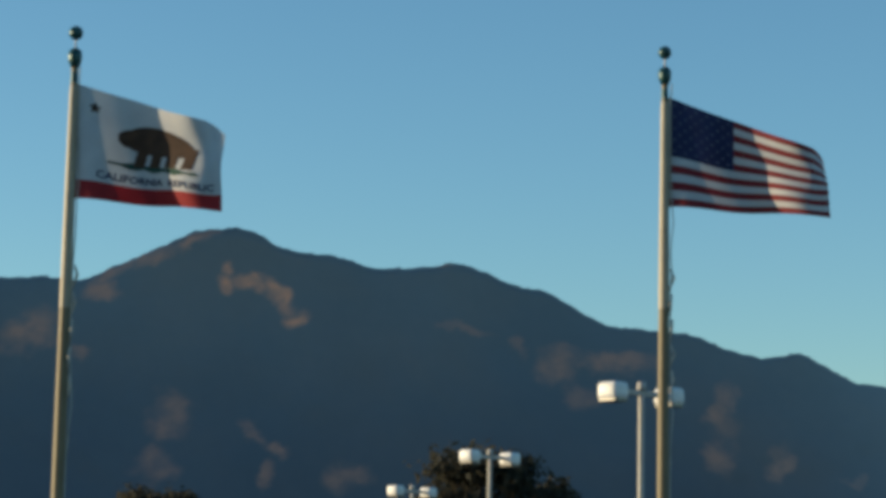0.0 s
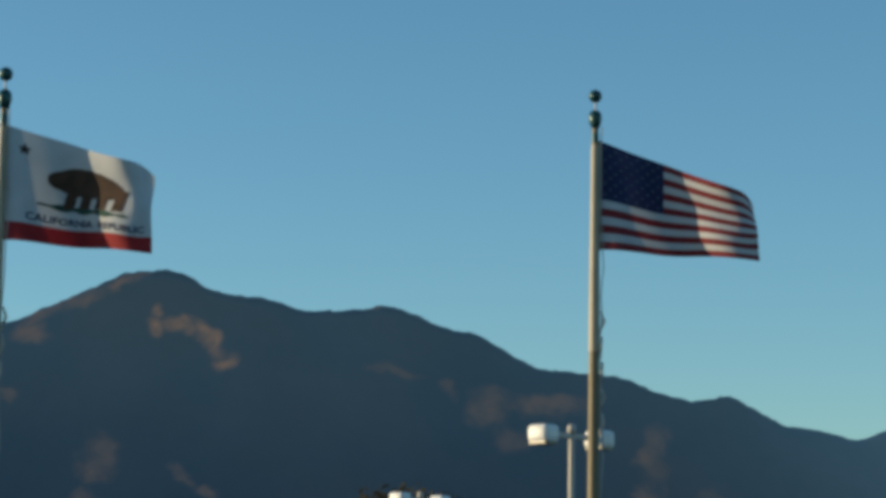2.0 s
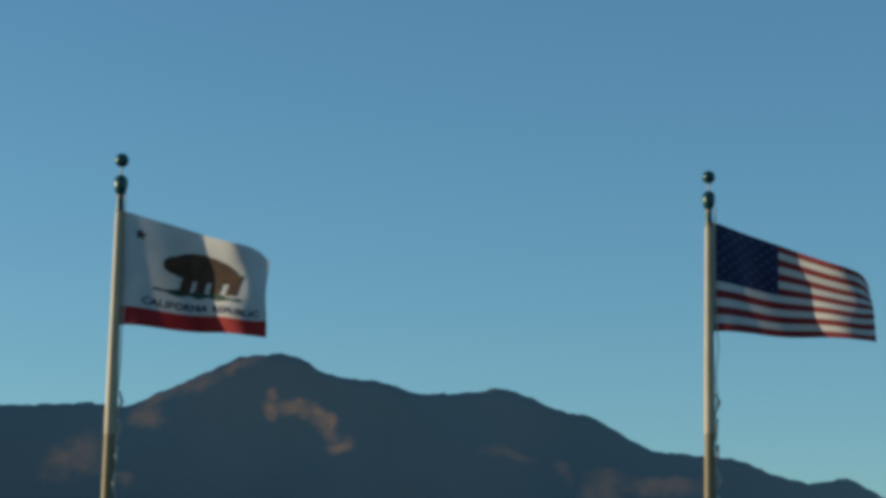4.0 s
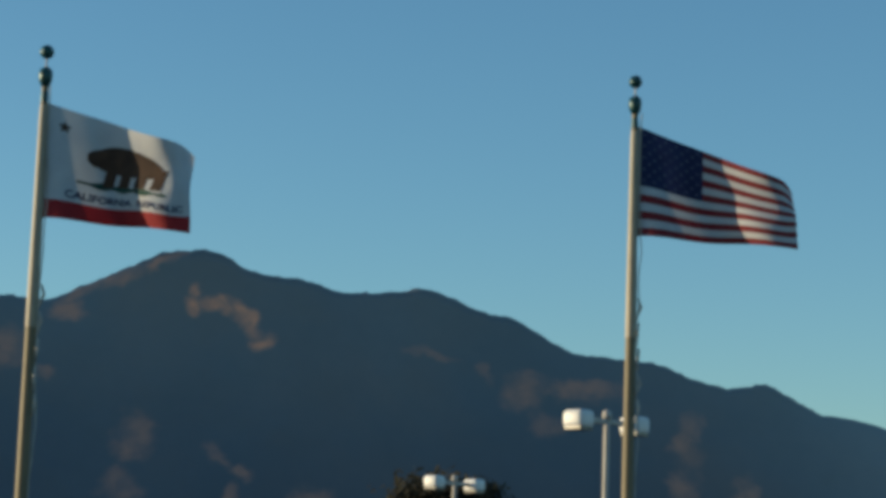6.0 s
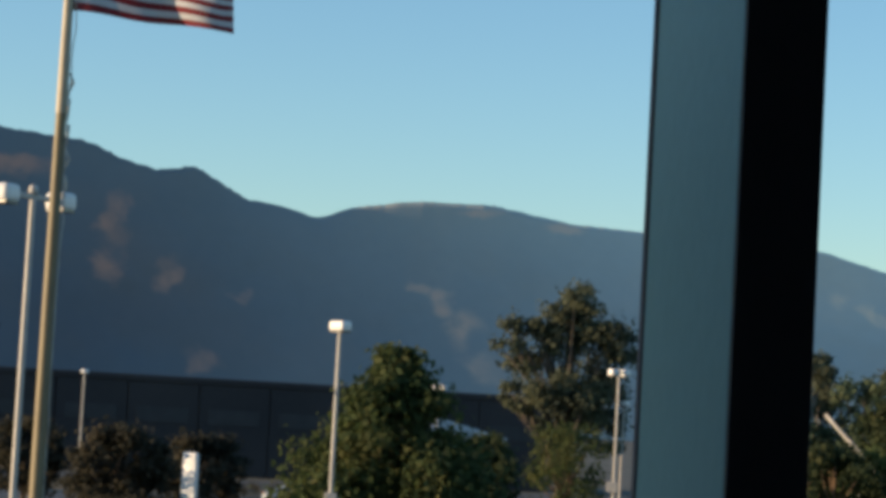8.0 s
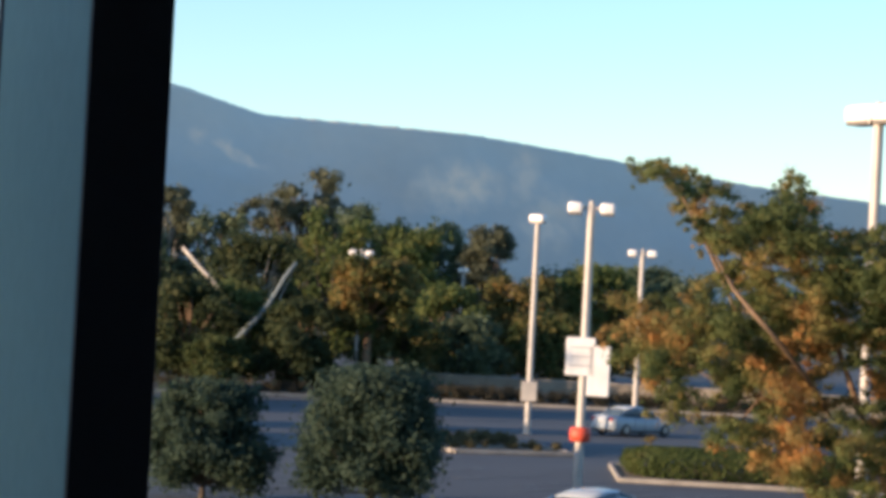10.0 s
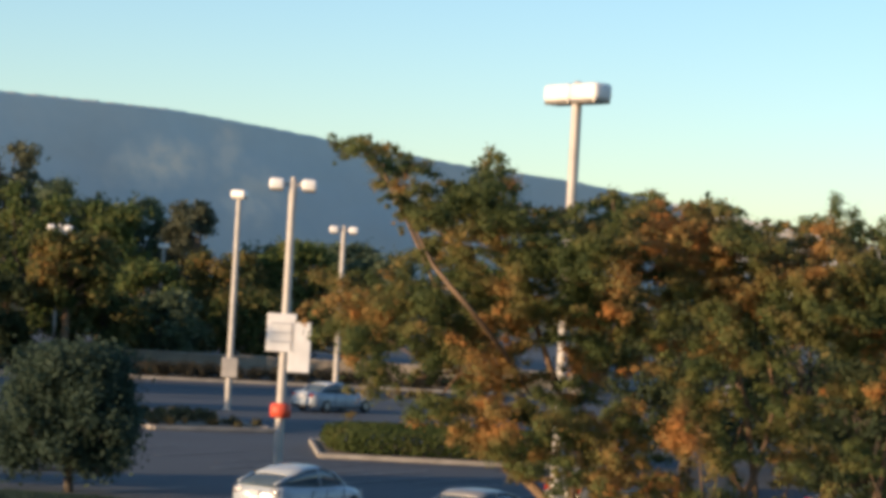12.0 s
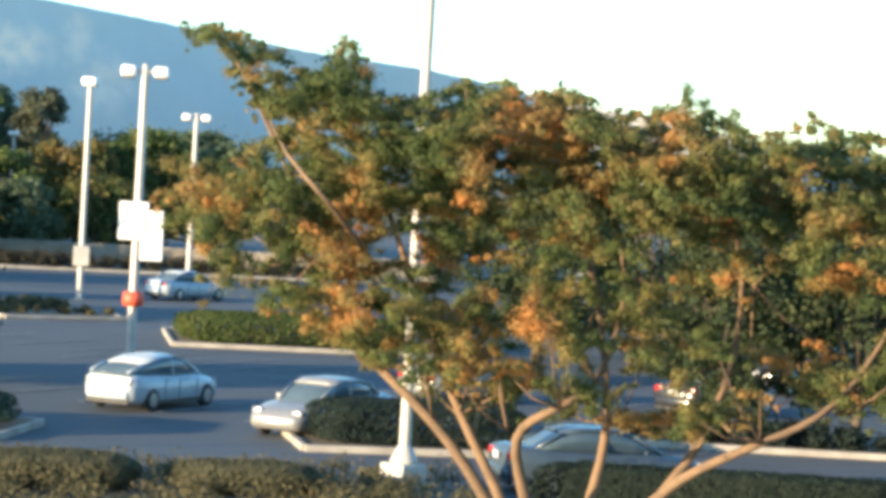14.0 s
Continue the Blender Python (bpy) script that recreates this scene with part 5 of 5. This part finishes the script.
    part("rear_bumper", block(0.16, 1.3, 0.24, (-0.495 * L, 0, 0.34), 0.06), paint, ob, "", True)
    part("lower_valance", block(0.12, 1.36, 0.12, (-0.49 * L, 0, 0.2), 0.03), M["trim"], ob, "black plastic valance", True)
    part("number_plate", block(0.02, 0.3, 0.15, (-0.515 * L + 0.01, 0, 0.72), 0.004), M["plate"], ob)
    part("front_grille", block(0.06, 0.9, 0.16, (0.492 * L, 0, 0.34), 0.02), M["trim"], ob)
    return ob


car(33.95, 66.5, 67, M["car_white"], "pale silver-white hatchback parked on the open asphalt", True, 4.45)
car(38.0, 61.5, 250, M["car_silver"], "pale silver saloon parked behind a hedge", False, 4.7)
car(14.85, 93.5, 105, M["car_white"], "white saloon parked beside a tree", False, 4.8)
car(34.6, 121, 78, M["car_white"], "pale saloon parked far across the lot", False, 4.6)
car(44.6, 53.0, 112, M["car_blue"], "blue-grey saloon parked beyond the wide tree", False, 4.7)
car(47.3, 74, 80, M["car_dark"], "black saloon parked behind the wide tree", False, 4.7)
car(41.3, 73, 80, M["car_silver"], "silver saloon parked behind the wide tree", False, 4.6)
car(48.7, 118, 80, M["car_white"], "white saloon parked far behind the tree", False, 4.6)
car(47.0, 120, 80, M["car_dark"], "black saloon parked far behind the tree", False, 4.6)
car(46.2, 92, 75, M["car_silver"], "silver saloon parked behind the wide tree", False, 4.6)
car(49.4, 100, 80, M["car_white"], "white hatchback parked behind the wide tree", True, 4.4)
car(49.0, 84, 80, M["car_dark"], "black saloon parked behind the wide tree", False, 4.6)
car(44.2, 150, 80, M["car_silver"], "silver saloon parked far behind the tree", False, 4.6)
car(11.3, 182, 95, M["car_white"], "white saloon far before the warehouse", False, 4.6)
car(15.0, 150, 95, M["car_white"], "white saloon far beyond the trees", False, 4.6)


# ---------- signs ----------
def sign_on_lamp(lamp_ob, z, sx, sz, x, mat, label, sy=0.08):
    at = lamp_ob.matrix_basis.translation
    a = math.degrees(math.atan2(at.x, at.y))
    ob = thing("sign", (at.x, at.y, z), label, "sign", "", -a)
    part("panel", block(sx, sy, sz, (x, -0.16, 0), 0.03), mat, ob)
    part("bracket", block(0.2, 0.12, 0.06, (0, -0.08, sz * 0.5), 0.01), M["post"], ob)
    return ob


s1 = sign_on_lamp(lamp_objects[14], angle_height(-1.78, 79), 0.95, 1.25, -0.12, M["white"], "white square notice panel fixed to a lamp pole")
for k in range(3):
    part("print_bar", block(0.7, 0.02, 0.06, (-0.12, -0.206, 0.3 + 0.3 * k), 0.004), M["plate"], s1)
sign_on_lamp(lamp_objects[14], angle_height(-2.25, 79), 0.72, 1.65, 0.5, M["white"], "white upright notice panel fixed to a lamp pole")
at = lamp_objects[14].matrix_basis.translation
ob = thing("marker_band", (at.x, at.y, angle_height(-3.35, 79)), "orange-red band wrapped round a lamp pole", "marker band")
part("sleeve", lathe([(0.12, 0), (0.33, 0.04), (0.35, 0.25), (0.33, 0.46), (0.12, 0.5)], 20), M["orange"], ob, "", True)
ob = sign_on_lamp(lamp_objects[13], angle_height(-2.45, 117), 0.75, 0.95, 0, M["post"], "grey cabinet fixed to a lamp pole", 0.3)
ob = sign_on_lamp(lamp_objects[6], angle_height(-2.0, 88), 0.45, 0.42, 0.0, M["post"], "grey cabinet fixed to a lamp pole", 0.3)
ob = sign_on_lamp(lamp_objects[8], angle_height(-1.35, 139), 0.6, 0.6, -0.1, M["post"], "grey cabinet fixed to a lamp pole", 0.3)
ob = thing("totem_sign", ground_at(8.85, 158), "white upright totem sign with rounded top", "sign", "", -42)
part("panel", block(1.2, 0.4, angle_height(-0.95, 158), (0, 0, 0), 0.14, 3, 0, 0.94), M["white"], ob, "", True)
part("foot", block(1.5, 0.7, 0.2, (0, 0, 0), 0.03), M["concrete"], ob)


def leaning_limb(az0, el0, az1, el1, dist, r0, r1, label, bark="bark_pale"):
    """A bare stem that leans from the ground through one place to another."""
    low, tip = ground_at(az0, dist, angle_height(el0, dist)), ground_at(az1, dist + 1.0, angle_height(el1, dist))
    foot = low + (low - tip) * (low.z / (tip.z - low.z))
    foot.z = 0
    ob = thing("bare_trunk", foot, label, "tree trunk")
    bm = bmesh.new()
    n = 9
    pts = [foot.lerp(tip, k / n) - foot + Vector((0.12 * math.sin(k * 1.3), 0, 0.12 * math.sin(k * 0.9))) for k in range(n + 1)]
    tube(bm, pts, [r0 + (r1 - r0) * k / n for k in range(n + 1)], 8)
    part("stem", bm, M[bark], ob, "", True)


leaning_limb(24.95, -1.64, 26.45, 0.5, 148.5, 0.24, 0.11, "bare trunk in blue-grey shade tones leaning among green trees", "bark_in_shade")
leaning_limb(24.5, -0.05, 23.75, 0.72, 158, 0.3, 0.12, "pale bare trunk leaning among green trees")
# a small shed with a pale sloping roof behind the trees
ob = thing("shed", ground_at(15.35, 215), "small grey shed with a pale sloping roof", "shed", "", -12)
part("wall", block(6.5, 4, 4.4, (0, 0, 0), 0.03), M["facade_light"], ob)
bm = block(6.9, 5.2, 0.15, (0, 0, 0), 0.02)
bmesh.ops.transform(bm, matrix=pose(0, -0.2, 5.3, 28, 14, 0), verts=bm.verts)
part("roof", bm, M["post"], ob, "pale metal roof")


# ---------- long dark building ----------
def long_building():
    a, b = ground_at(-6, 262), ground_at(17.2, 262)
    along = (b - a).normalized()
    length = (b - a).length
    top = angle_height(0.81, 258)
    ob = thing("long_building", a, "long low warehouse in shade-dark colour with a flat roof", "building", "", math.degrees(math.atan2(along.y, along.x)))
    n = 14
    bay = length / n
    for k in range(n):
        part("wall", block(bay - 0.12, 0.4, top - 0.5, (bay * (k + 0.5), 0, 0), 0.02), M["facade"], ob)
        part("window", block(bay * 0.72, 0.12, 1.6, (bay * (k + 0.5), -0.22, top * 0.52), 0.02), M["glass_dark"], ob)
    part("roof", block(length + 0.4, 30, 0.5, (length / 2, 14.6, top - 0.5), 0.05), M["facade"], ob)
    part("parapet", block(length + 0.6, 0.5, 0.7, (length / 2, -0.1, top - 0.68), 0.04), M["facade"], ob)
    part("rear_wall", block(length, 0.4, top - 0.5, (length / 2, 29, 0), 0.02), M["facade"], ob)


long_building()
